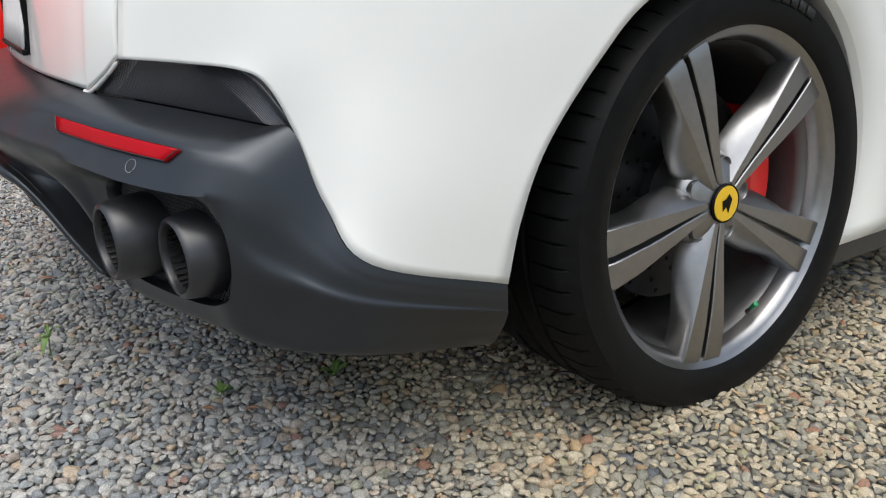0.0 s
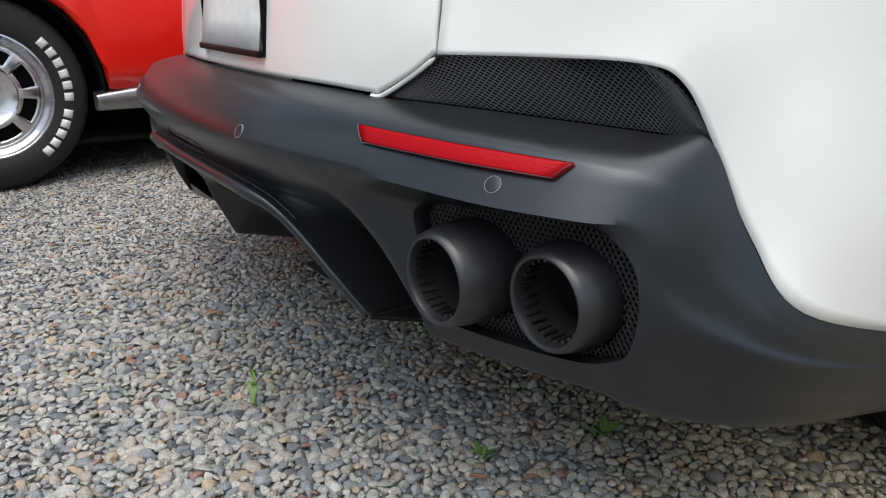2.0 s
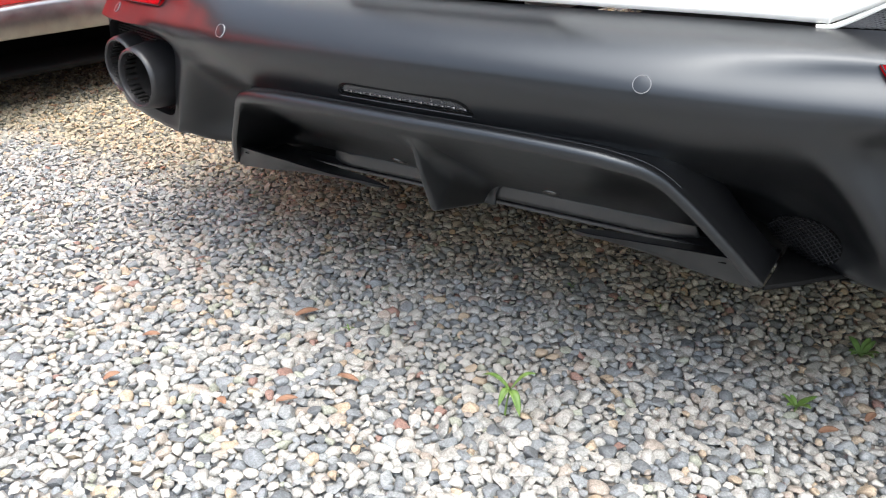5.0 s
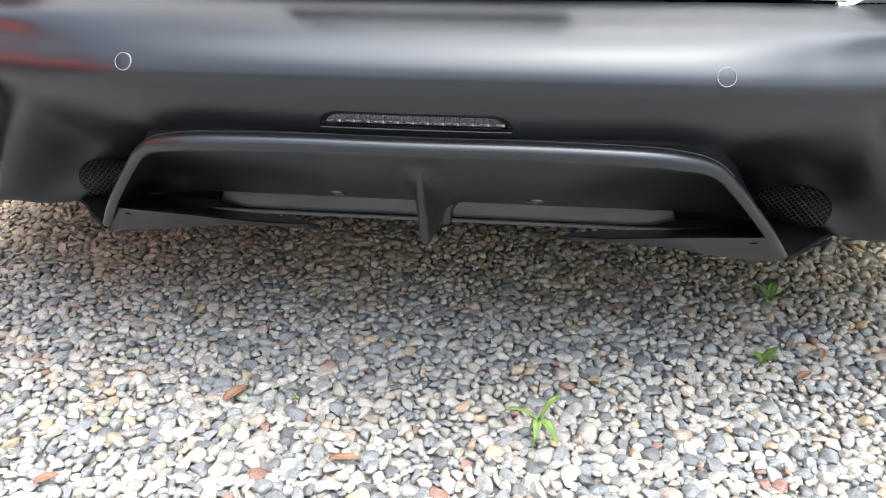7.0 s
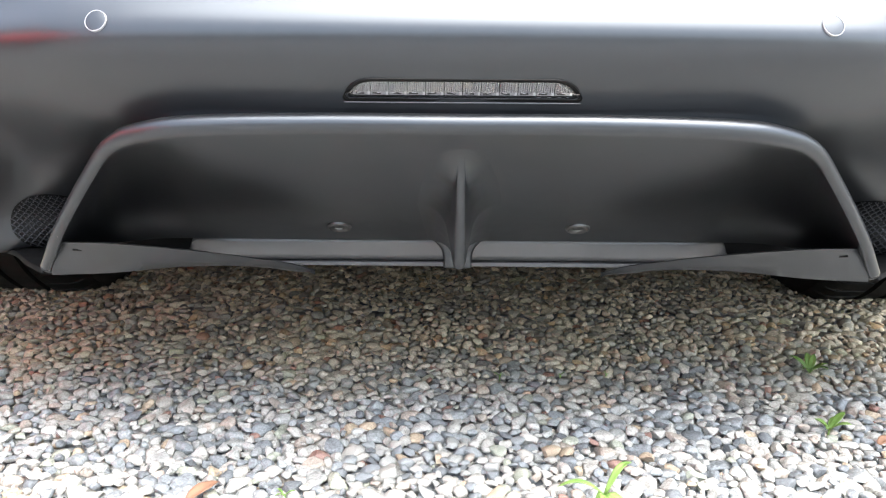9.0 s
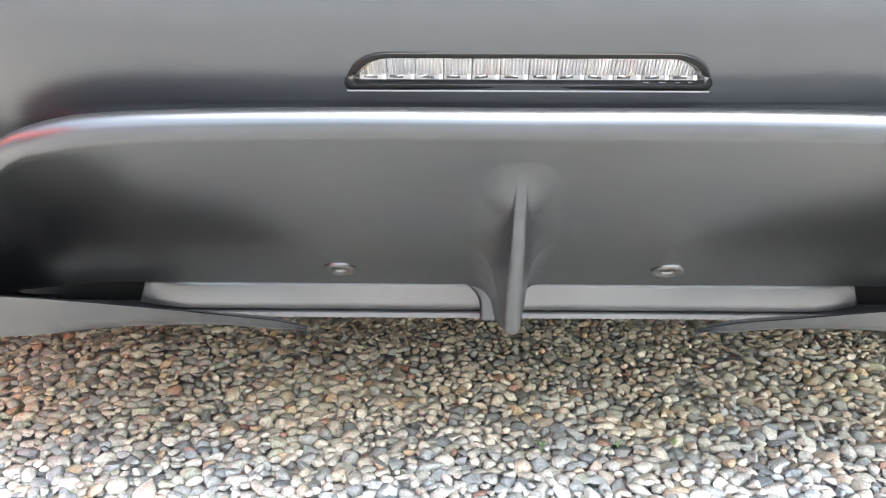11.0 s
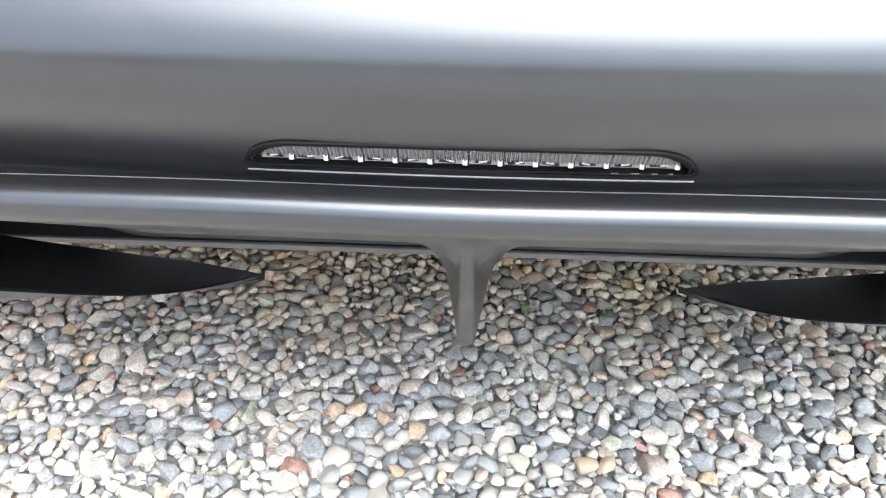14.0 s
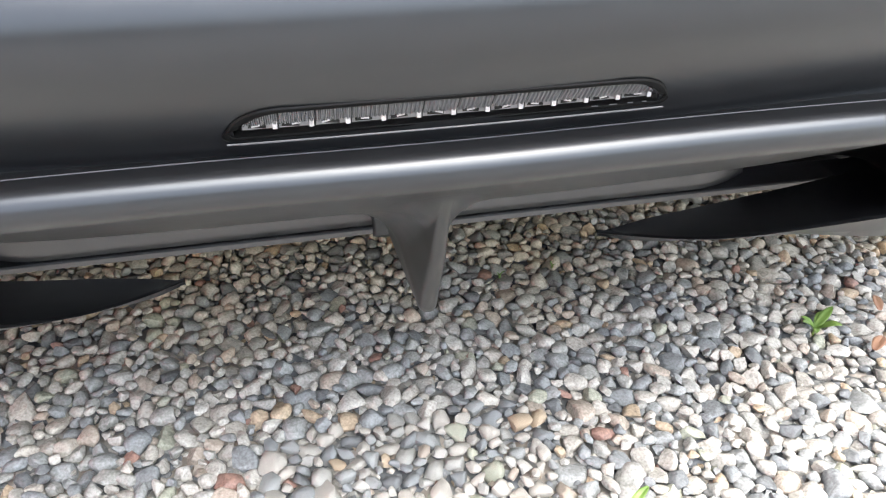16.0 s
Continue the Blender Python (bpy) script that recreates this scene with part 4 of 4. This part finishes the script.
# ---------------------------------------------------------------- white body
EDGE = [(.541, .153, .600), (.66, .202, .602), (.765, .247, .600), (.802, .268, .583), (.827, .289, .526), (.868, .307, .438), (.910, .347, .365), (.940, .541, .304)]
W1 = [(.540, .160, .645), (.665, .209, .645), (.782, .262, .642), (.832, .292, .622), (.864, .320, .565), (.900, .348, .500), (.930, .412, .440), (.950, .554, .400)]
W2 = [(.538, .168, .70), (.67, .217, .70), (.79, .272, .70), (.848, .315, .69), (.892, .364, .64), (.925, .420, .58), (.947, .500, .53), (.958, .587, .495)]
W3 = [(.53, .185, .80), (.66, .235, .80), (.785, .290, .80), (.855, .338, .80), (.912, .405, .77), (.948, .495, .72), (.963, .585, .66), (.965, .665, .600)]
W4 = [(.50, .26, .90), (.63, .30, .90), (.76, .36, .90), (.85, .43, .90), (.918, .525, .89), (.950, .640, .85), (.962, .715, .79), (.966, .751, .676)]
W5 = [(.40, .40, .965), (.55, .43, .965), (.70, .48, .96), (.80, .55, .96), (.87, .66, .955), (.92, .78, .94), (.95, .86, .88), (.966, .900, .735)]
q = loft([EDGE, W1, W2, W3, W4, W5], 8, 8)
for _ in range(30):
    q[1:-1, 1:-1] = 0.5 * q[1:-1, 1:-1] + 0.125 * (q[2:, 1:-1] + q[:-2, 1:-1] + q[1:-1, 2:] + q[1:-1, :-2])
for s in (1, -1):
    fl = np.array((s, 1, 1))
    cpart("rear_quarter", from_grid(q * fl), WHITE, thick=0.004, label="glossy white rear quarter panel")
    # rolled edge of the wheel arch
    arch = list(q[-1][:])
    cy, cz, rad = 0.955, 0.345, 0.392
    front = [(.966, cy + rad * math.cos(a), cz + rad * math.sin(a)) for a in np.linspace(radians(98), radians(-20), 26)]
    path = [tuple(p) for p in arch] + front
    g = [[np.array(p) * fl for p in ((x, y, z), (x - .012, y + (cy - y) * .02, z + (cz - z) * .02), (x - .07, y, z))] for x, y, z in path]
    cpart("arch_lip", from_grid(g), WHITE, label="white wheel-arch lip")
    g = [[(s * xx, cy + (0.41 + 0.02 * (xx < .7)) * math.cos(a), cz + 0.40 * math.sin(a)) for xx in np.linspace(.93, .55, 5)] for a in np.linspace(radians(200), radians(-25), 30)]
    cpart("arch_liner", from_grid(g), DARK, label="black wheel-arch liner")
    # body side ahead of the arch, over it and the sill
    g = []
    for k, (x, y, z) in enumerate(front):
        t = k / 25
        g.append([np.array((x + (0.945 - x) * u - 0.05 * u ** 3, y + (1.25 + 1.15 * t - y) * u, z + ((0.965 if t < .35 else 0.965 - (t - .35) * 1.17) - z) * u)) * fl for u in np.linspace(0, 1, 8)])
    cpart("body_side", from_grid(g), WHITE, thick=0.004, label="glossy white body side")
    g = [[(s * x, y, z) for x, z in ((.90, .245), (.955, .232), (.965, .20), (.955, .165), (.90, .15))] for y in np.linspace(1.32, 3.1, 12)]
    cpart("side_skirt", from_grid(g), SATIN, label="black side skirt")
    # mesh grille beside the tail
    lo = catmull([TOP[3], TOP[4], TOP[5], TOP[6], TOP[7]], 10)
    hi = catmull([(.455, .130, .550), (.541, .157, .600), (.66, .206, .601), (.765, .251, .599), (.825, .291, .530)], 10)
    n = len(lo)

    def grille(u, w):
        k = min(int(u * (n - 1)), n - 2)
        fr = u * (n - 1) - k
        a, b2 = lo[k] * (1 - fr) + lo[k + 1] * fr, hi[k] * (1 - fr) + hi[k + 1] * fr
        return (a * (1 - w) + b2 * w + (0, 0.010, 0)) * fl

    bm = bmesh.new()
    cols = 58
    for k in range(-20, cols + 20):
        for d in (1, -1):
            line = []
            for w in np.linspace(0, 1, 9):
                u = k / cols + d * w * 0.20
                if 0.0 <= u <= 1.0:
                    line.append(grille(u, w) + np.array((0, d * 0.0006, 0)))
            if len(line) > 1:
                join(bm, from_grid(tube(line, 0.0008, 4), close_v=True))
    cpart("mesh_grille", bm, MESHWIRE, smooth=False, weld=False, label="fine black wire-mesh grille")
    # dark sheet behind the wires, its colour standing in for shade
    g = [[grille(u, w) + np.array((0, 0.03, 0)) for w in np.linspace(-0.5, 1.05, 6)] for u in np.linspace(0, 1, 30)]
    cpart("grille_shade_sheet", from_grid(g), DARK)
    # pale rim along the grille
    cpart("grille_rim", from_grid(tube([grille(0, 0) + (0, -.008, 0)] + [grille(u, 1) + (0, -.008, .0) for u in np.linspace(0.02, 1, 24)], 0.0025, 6), close_v=True), PLASTIC, label="thin black grille rim")

LID0 = [(0, .084, .553), (.20, .089, .553), (.36, .106, .552), (.438, .1215, .5495), (.452, .1245, .5515), (.500, .138, .576), (.537, .151, .602)]
LID1 = [(0, .088, .60), (.20, .093, .60), (.36, .110, .60), (.438, .124, .602), (.460, .128, .606), (.505, .142, .625), (.536, .155, .645)]
LID2 = [(0, .10, .70), (.20, .105, .70), (.36, .122, .70), (.438, .136, .70), (.462, .140, .70), (.50, .152, .70), (.534, .165, .70)]
LID3 = [(0, .13, .82), (.20, .135, .82), (.36, .15, .82), (.430, .160, .82), (.455, .166, .82), (.49, .175, .82), (.525, .187, .81)]
LID4 = [(0, .22, .95), (.20, .225, .95), (.34, .235, .945), (.408, .243, .937), (.435, .247, .931), (.465, .252, .92), (.495, .262, .905)]
LID5 = [(0, .75, 1.0), (.20, .75, 1.0), (.34, .75, .995), (.37, .72, .992), (.385, .68, .989), (.40, .60, .985), (.42, .50, .97)]
cpart("boot_lid", from_grid(mirrored(loft([LID0, LID1, LID2, LID3, LID4, LID5], 8, 7, True))), WHITE, thick=0.012, label="glossy white boot lid")
for s in (1, -1):
    # slanted painted edge between the lid and the grille
    edge = catmull([(.436, .1205, .5480), (.455, .1265, .5505), (.500, .1420, .5760), (.536, .1530, .5990)], 6)
    cpart("lid_edge", from_grid(tube([(s * x, y + 0.001, z - 0.003) for x, y, z in edge], [0.0032] * (len(edge) - 1) + [0.0012], 8), close_v=True), WHITE, label="slanted white edge beside the grille")
plate = cpart("number_plate", from_grid([[(x, 0.079 + (z - .58) * .14, z) for z in np.linspace(.583, .727, 4)] for x in np.linspace(-.148, .148, 6)]), LETTER, thick=0.002, label="white number plate")
bm = bmesh.new()
for cx, cz, sx, sz in ((0, .581, .31, .010), (0, .731, .31, .010), (-.152, .656, .008, .16), (.152, .656, .008, .16)):
    box(bm, (sx, .010, sz), Matrix.Translation((cx, .081 + (cz - .58) * .14, cz)))
cpart("plate_frame", bm, BLACK, plate, smooth=False, bevel=0.002, label="black plate frame")
# rest of the shell: deck, glasshouse, roof, bonnet, sides and nose
DECK = [(.45, .60, .962), (.80, .80, .985), (1.20, .88, .985), (1.70, .89, .965), (2.30, .89, .950), (2.90, .88, .925), (3.40, .90, .870), (3.90, .88, .790), (4.30, .78, .660), (4.48, .62, .520), (4.53, .55, .300)]
rows = catmull([(y, w, h) for y, w, h in DECK], 4)
cpart("upper_shell", from_grid([[(x * w, y, h + 0.025 * (1 - x * x) - 0.05 * abs(x) ** 6) for x in np.linspace(-1, 1, 17)] for y, w, h in rows]), WHITE, thick=0.008, label="white deck and bonnet")
GLASS = [(1.02, .60, .985), (1.35, .60, 1.130), (1.70, .58, 1.235), (2.10, .56, 1.265), (2.45, .57, 1.235), (2.80, .62, 1.090), (3.10, .68, .930)]
rows = catmull(GLASS, 4)
house = []
for y, w, h in rows:
    base = 0.935
    house.append([(-.80 + .04 * abs(y - 2), y, base)] + [(x * w, y, max(base, h - 0.03 * x * x)) for x in np.linspace(-1, 1, 11)] + [(.80 - .04 * abs(y - 2), y, base)])
cpart("glasshouse", from_grid(house), GLASS_DARK, label="dark tinted windows")
rows = catmull([(1.45, .50, 1.178), (1.75, .55, 1.252), (2.10, .545, 1.274), (2.40, .54, 1.252), (2.55, .52, 1.205)], 4)
cpart("roof", from_grid([[(x * w, y, h - 0.03 * x * x + 0.004) for x in np.linspace(-1, 1, 11)] for y, w, h in rows]), WHITE, thick=0.01, label="white roof panel")
for s in (1, -1):
    g = []
    for y in np.linspace(1.30, 4.46, 50):
        nose = max(0.0, (y - 3.9) / 0.6)
        w, h = np.interp(y, [d[0] for d in DECK], [d[1] for d in DECK]), np.interp(y, [d[0] for d in DECK], [d[2] for d in DECK])
        arch = 0.352 + math.sqrt(max(0.0, 0.395 ** 2 - (y - 3.64) ** 2)) if abs(y - 3.64) < 0.395 else 0.0
        col = []
        for t in np.linspace(0, 1, 12):
            z = 0.20 + (h - 0.225) * t
            x = (w + (0.952 - w) * math.sin(math.pi * min(1, 0.25 + 0.75 * (1 - t))) ** 0.5) if nose < 1 else w
            x = w + (x - w) * (1 - nose * 0.8)
            col.append((s * x, y, max(z, min(arch, h - 0.03))))
        g.append(col)
    cpart("door_side", from_grid(g), WHITE, thick=0.006, label="white door and front wing")
cpart("nose_grille", from_grid([[(x, 4.50 - .10 * abs(x) ** 2, z) for z in np.linspace(.16, .46, 6)] for x in np.linspace(-.60, .60, 13)]), BLACK, thick=0.01, label="dark front grille")
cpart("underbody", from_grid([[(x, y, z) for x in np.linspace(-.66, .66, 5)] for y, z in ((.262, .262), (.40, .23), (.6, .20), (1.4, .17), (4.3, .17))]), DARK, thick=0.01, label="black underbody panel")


# ---------------------------------------------------------------- wheels
def tyre_bm(R, bead, width, notches):
    prof = [(bead, 0.0), (bead + 0.006, 0.005), (bead + (R - bead) * .40, 0.011), (bead + (R - bead) * .75, 0.006), (R - 0.012, -0.008), (R - 0.004, -0.022)]
    grooves = [0.28, 0.5, 0.72]
    tread = []
    for gx in grooves:
        c = -0.022 - (width - 0.044) * gx
        tread += [(R, c + 0.007), (R - 0.007, c + 0.005), (R - 0.007, c - 0.005), (R, c - 0.007)]
    prof += [(R - 0.001, -0.04)] + tread + [(R - 0.001, -width + 0.04)]
    prof += [(r, -width - x) for r, x in prof[5::-1]]
    ang = []
    for k in range(notches):
        a = k * 2 * math.pi / notches
        st = 2 * math.pi / notches
        ang += [a, a + st * 0.04, a + st * 0.10, a + st * 0.14, a + st * 0.42, a + st * 0.7]
    g = revolve(prof, angles=ang)
    for i in range(len(ang)):
        if i % 6 in (1, 2):
            for j in list(range(5, 8)) + list(range(len(prof) - 8, len(prof) - 5)):
                g[i, j, 1:] *= 1 - 0.006 / R
    return from_grid(g, close_u=True)


def arc_bar(r0, r1, a0, a1, x, lift=0.0015, n=4):
    rows = []
    for a in np.linspace(a0, a1, n):
        rows.append([(x, r * math.cos(a), r * math.sin(a)) for r in (r0, r1)])
    return rows


def spoke(r_list, offs, widths, fronts, depth, a, side=0, flare=None):
    """A bar that runs outward at the angle a, flat in front with crisp edges; side: which flank slopes out, by flare."""
    rows = []
    ca, sa = math.cos(a), math.sin(a)
    flare = flare or [0] * len(r_list)
    for r, o, w, x, fl in zip(r_list, offs, widths, fronts, flare):
        lo, hi = (fl if side < 0 else 0), (fl if side > 0 else 0)
        e = 0.0016
        sec = [(-w * .5 - lo, x - depth), (-w * .5 - lo * .80, x - 0.026), (-w * .5 - lo * .35, x - 0.013), (-w * .5, x - e), (-w * .5 + e, x), (w * .5 - e, x), (w * .5, x - e), (w * .5 + hi * .35, x - 0.013), (w * .5 + hi * .80, x - 0.026), (w * .5 + hi, x - depth)]
        rows.append([(xx, r * ca - (o + t) * sa, r * sa + (o + t) * ca) for t, xx in sec])
    return from_grid(rows, close_v=True)


def sports_wheel(at):
    R, bead = 0.360, 0.281
    w = cpart("wheel", from_grid(revolve([(.259, -.040), (.263, -.022), (.267, -.012), (.273, -.008), (.278, -.003), (.281, .000), (.282, -.006), (.276, -.020)], 96), close_u=True), ALLOY, m=at, label="grey five-spoke alloy wheel")
    cpart("barrel", from_grid(revolve([(.264, -.25), (.258, -.20), (.247, -.13), (.2465, -.074), (.250, -.060), (.2495, -.056), (.2585, -.039)], 72), close_u=True), BARREL, w, m=at, label="grey inner barrel")
    cpart("tyre", tyre_bm(R, bead, 0.285, 60), RUBBER, w, m=at, label="black low-profile tyre")
    for k in range(5):
        a = radians(45 + 72 * k)
        for d in (1, -1):
            bm = spoke([.034, .060, .090, .125, .160, .185, .205, .24, .262, .272], [d * q for q in (.0075, .0097, .0122, .0157, .0192, .0217, .0232, .0257, .0267, .0272)],
                       [.012, .0155, .0195, .0245, .0290, .0330, .0370, .0410, .0430, .0440], [-.018, -.017, -.015, -.012, -.009, -.0075, -.0065, -.006, -.006, -.009], 0.045, a, d, [.010, .024, .030, .026, .017, .009, .005, .004, .004, .004])
            cpart("spoke", bm, ALLOY, w, m=at)
        bm = spoke([.04, .08, .12, .18, .24, .266], [0] * 6, [.026, .026, .028, .032, .036, .038], [-.026, -.030, -.033, -.034, -.034, -.034], 0.02, a)
        cpart("spoke_web", bm, ALLOY, w, m=at)
        b = a + radians(36)
        bolt = at @ Matrix.Translation((0, .058 * math.cos(b), .058 * math.sin(b)))
        cpart("bolt_well", from_grid(revolve([(.0205, -.050), (.0190, -.031), (.0180, -.0285), (.0166, -.0280), (.0152, -.030), (.0145, -.062), (.0, -.062)], 24), close_u=True), ALLOY, w, m=bolt)
        cpart("wheel_bolt", from_grid(revolve([(.0, -.050), (.007, -.050), (.009, -.053), (.009, -.064)], 6), close_u=True), STEEL, w, m=bolt, smooth=False)
    cpart("hub", from_grid(revolve([(.0, -.018), (.034, -.019), (.042, -.022), (.056, -.027), (.070, -.032), (.080, -.040), (.086, -.054), (.089, -.10)], 48), close_u=True), ALLOY, w, m=at)
    badge = cpart("badge", from_grid(revolve([(.0, -.0115), (.029, -.0125), (.031, -.015), (.0315, -.032)], 40), close_u=True), YELLOW, w, m=at, label="round yellow hub badge")
    bm = bmesh.new()
    bm.faces.new([bm.verts.new((-.0112, y, z)) for y, z in ((-.010, -.012), (-.002, -.004), (.004, -.016), (.008, -.004), (.012, .006), (.004, .016), (-.004, .008), (-.012, .006))])
    cpart("emblem", bm, BLACK, badge, m=at, smooth=False, thick=0.0004, label="plain dark emblem shape")
    cpart("badge_ring", from_grid(revolve([(.0300, -.0135), (.0312, -.0120), (.0330, -.0140), (.0330, -.03)], 40), close_u=True), BLACK, badge, m=at)
    cpart("brake_disc", from_grid(revolve([(.085, -.120), (.188, -.120), (.190, -.124), (.190, -.146), (.085, -.146)], 72), close_u=True), DISC, w, m=at, label="dark drilled brake disc")
    cpart("disc_bell", from_grid(revolve([(.0, -.09), (.080, -.09), (.088, -.12)], 40), close_u=True), DISC, w, m=at)
    for k in range(10):
        a = radians(36 * k)
        cpart("disc_bolt", from_grid(revolve([(0, -.108), (.006, -.108), (.0075, -.111), (.0075, -.122)], 6), close_u=True), STEEL, w, m=at @ Matrix.Translation((0, .096 * math.cos(a), .096 * math.sin(a))), smooth=False)
    bm = bmesh.new()
    for k in range(60):
        a = radians(6 * k)
        rr = (.118, .138, .158, .176)[k % 4]
        box(bm, (.0012, .007, .007), at @ Matrix.Translation((-.1198, rr * math.cos(a), rr * math.sin(a))))
    cpart("disc_holes", bm, BLACK, w, smooth=False, weld=False, label="drilled holes of the disc")
    g = []
    for a in np.linspace(radians(-38), radians(42), 16):
        g.append([(x, r * math.cos(a), r * math.sin(a)) for r, x in ((.125, -.158), (.125, -.085), (.140, -.070), (.185, -.068), (.205, -.080), (.207, -.158))])
    cpart("caliper", from_grid(g, close_v=True), CALIPER, w, m=at, label="red brake caliper")
    va = radians(-62)
    stem = at @ Matrix.Rotation(va, 4, "X") @ Matrix.Translation((-.035, .252, 0)) @ Matrix.Rotation(radians(-50), 4, "Z")
    cpart("valve", from_grid(revolve([(.0, .018), (.0040, .018), (.0042, .0), (.006, -.004), (.006, -.016)], 12), close_u=True), STEEL, w, m=stem)
    cpart("valve_cap", from_grid(revolve([(.0, .032), (.0045, .031), (.0052, .028), (.0052, .014)], 14), close_u=True), GREEN, w, m=stem, label="green valve cap")
    # raised sidewall marks
    for a0, a1 in ((62, 66), (67, 70), (71, 74), (75, 78.5), (79.5, 83)):
        bm = from_grid(arc_bar(.318, .333, radians(a0), radians(a1), .0128))
        cpart("sidewall_mark", bm, OLD_RUBBER, w, m=at, thick=0.001)
    return w


for x, y in ((1, .975), (-1, .975), (1, 3.64), (-1, 3.64)):
    at = Matrix.Translation((x * 0.972, y, 0.352)) @ (Matrix.Rotation(radians(180), 4, "Z") if x < 0 else Matrix()) @ Matrix.Rotation(radians(-3.0), 4, "Y")
    sports_wheel(at)

# ---------------------------------------------------------------- red car on the far side
red = thing("old_red_car", "red classic muscle car with a silver sill and slotted wheels", "car")
red.location = (-2.6, 0.8, ground_z(-2.6, 0.8))
OFF = Matrix.Translation(-red.location)
RX = -1.80


def slot_wheel(at):
    R, bead = 0.335, 0.218
    w = part("wheel", from_grid(revolve([(.20, -.2), (.190, -.06), (.186, -.028), (.192, -.016), (.204, -.010), (.208, -.002), (.214, .004), (.219, .002), (.219, -.02)], 80), close_u=True), POLISHED, red, "polished slotted alloy wheel", m=OFF @ at)
    ang = np.arange(96) * 2 * math.pi / 96
    prof = [(.190, -.030), (.176, -.024), (.166, -.022), (.120, -.016), (.108, -.018), (.098, -.030), (.062, -.040), (.05, -.040), (0, -.040)]
    g = revolve(prof, angles=ang)
    part("wheel_face", from_grid(g, close_u=True, skip=lambda i, j: j == 2 and i % 12 in (2, 3, 4, 5, 6, 7, 8, 9)), POLISHED, w, m=OFF @ at, thick=0.012)
    part("wheel_drum", from_grid(revolve([(.185, -.06), (0, -.06)], 40), close_u=True), DARK, w, m=OFF @ at)
    part("centre_cap", from_grid(revolve([(.0, -.012), (.028, -.014), (.034, -.020), (.036, -.042)], 32), close_u=True), BLACK, w, m=OFF @ at)
    for k in range(5):
        a = radians(72 * k + 20)
        part("lug_nut", from_grid(revolve([(0, -.016), (.008, -.018), (.0105, -.024), (.011, -.042)], 6), close_u=True), CHROME, w, m=OFF @ at @ Matrix.Translation((0, .048 * math.cos(a), .048 * math.sin(a))), smooth=False)
    tyre = part("tyre", tyre_bm(R, bead, 0.235, 60), OLD_RUBBER, w, "tyre with raised white marks", m=OFF @ at)
    for base in (0, 180):
        for a in [40 - 8.8 * k for k in range(6)] + [-17 - 8.3 * k for k in range(5)]:
            part("white_mark", from_grid(arc_bar(.249, .279, radians(base + a - 3.1), radians(base + a + 3.1), .0115)), LETTER, tyre, m=OFF @ at, thick=0.001)
    return w


for y in (-0.215, 2.55):
    slot_wheel(Matrix.Translation((RX, y, 0.345)))
    slot_wheel(Matrix.Translation((RX - 1.6, y, 0.345)) @ Matrix.Rotation(radians(180), 4, "Z"))


def side_row(y):
    """Section of the red body, from the sill up and across."""
    nose = max(0.0, (-1.0 - y) / 0.6)
    roof = 1.28 if 0.9 < y < 2.3 else 1.0
    x0 = RX + 0.035 - 0.25 * nose ** 2
    return [(x0 - .02, y, .34), (x0 + .005, y, .42), (x0 + .015, y, .58), (x0, y, .74), (x0 - .03, y, .90), (x0 - .20, y, .97 if roof < 1 else 1.05), (x0 - .4, y, roof), (-2.6, y, roof + .03)]


ys = [-1.55, -1.4, -1.2, -1.0, -.8] + [-.215 - .40 * math.cos(a) for a in np.linspace(0, math.pi, 13)] + [.3, .6, .9, 1.4, 1.9, 2.2, 2.8, 3.4]
g = []
for y in ys:
    row = side_row(y)
    d = abs(y + .215)
    if d < .41:
        lift = .345 + math.sqrt(max(.0, .395 ** 2 - min(d, .395) ** 2))
        row = [(x, yy, max(z, lift + .012 * k) if k < 5 else z) for k, (x, yy, z) in enumerate(row)]
    g.append(row)
g = np.array(g)
other = g[:, ::-1] * (-1, 1, 1) + (-5.2, 0, 0)
part("body", from_grid(np.concatenate([g, other[:, 1:]], 1)), RED, red, "glossy red body", m=OFF, thick=0.01)
for name, k in (("nose_panel", 0), ("tail_panel", -1)):
    ring3 = np.concatenate([g, other[:, 1:]], 1)[k]
    bm = bmesh.new()
    mid3 = ring3.mean(0) + (0, -0.10 if k == 0 else 0.10, -0.05)
    vs = [bm.verts.new(p) for p in ring3]
    c3 = bm.verts.new(mid3)
    for a3, b3 in zip(vs, vs[1:] + vs[:1]):
        bm.faces.new((a3, b3, c3))
    part(name, bm, RED, red, m=OFF, thick=0.006)
sill = [[(RX + a, y, z + up * (0.012 + 0.040 * math.sin(min(1, (y - .135) / .55) * math.pi / 2) - 0.022)) for a, z, up in ((-.03, .345, 1), (.035, .343, 1), (.044, .338, 1), (.049, .330, 1), (.046, .285, 0), (.040, .274, 0), (.035, .272, 0), (-.03, .272, 0))] for y in np.linspace(.135, 2.15, 40)]
part("sill_trim", from_grid(sill, close_v=True), TRIM, red, "brushed silver sill trim", m=OFF)
part("arch_liner", from_grid([[(x, -.215 + .39 * math.cos(a), .345 + .39 * math.sin(a)) for x in (RX + .01, RX - .3)] for a in np.linspace(radians(-5), radians(185), 24)]), DARK, red, m=OFF, thick=0.004)
part("underbody", from_grid([[(x, y, .16) for x in (-3.4, -1.86)] for y in (-.9, 0.2, 3.3)]), DARK, red, m=OFF, thick=0.02)
# added dark sheet, standing in for the shade under the red body
part("inner_shade_sheet", from_grid([[(RX - .32, y, z) for z in (.09, .8)] for y in (-.9, .3, 3.3)]), DARK, red, m=OFF, thick=0.02)
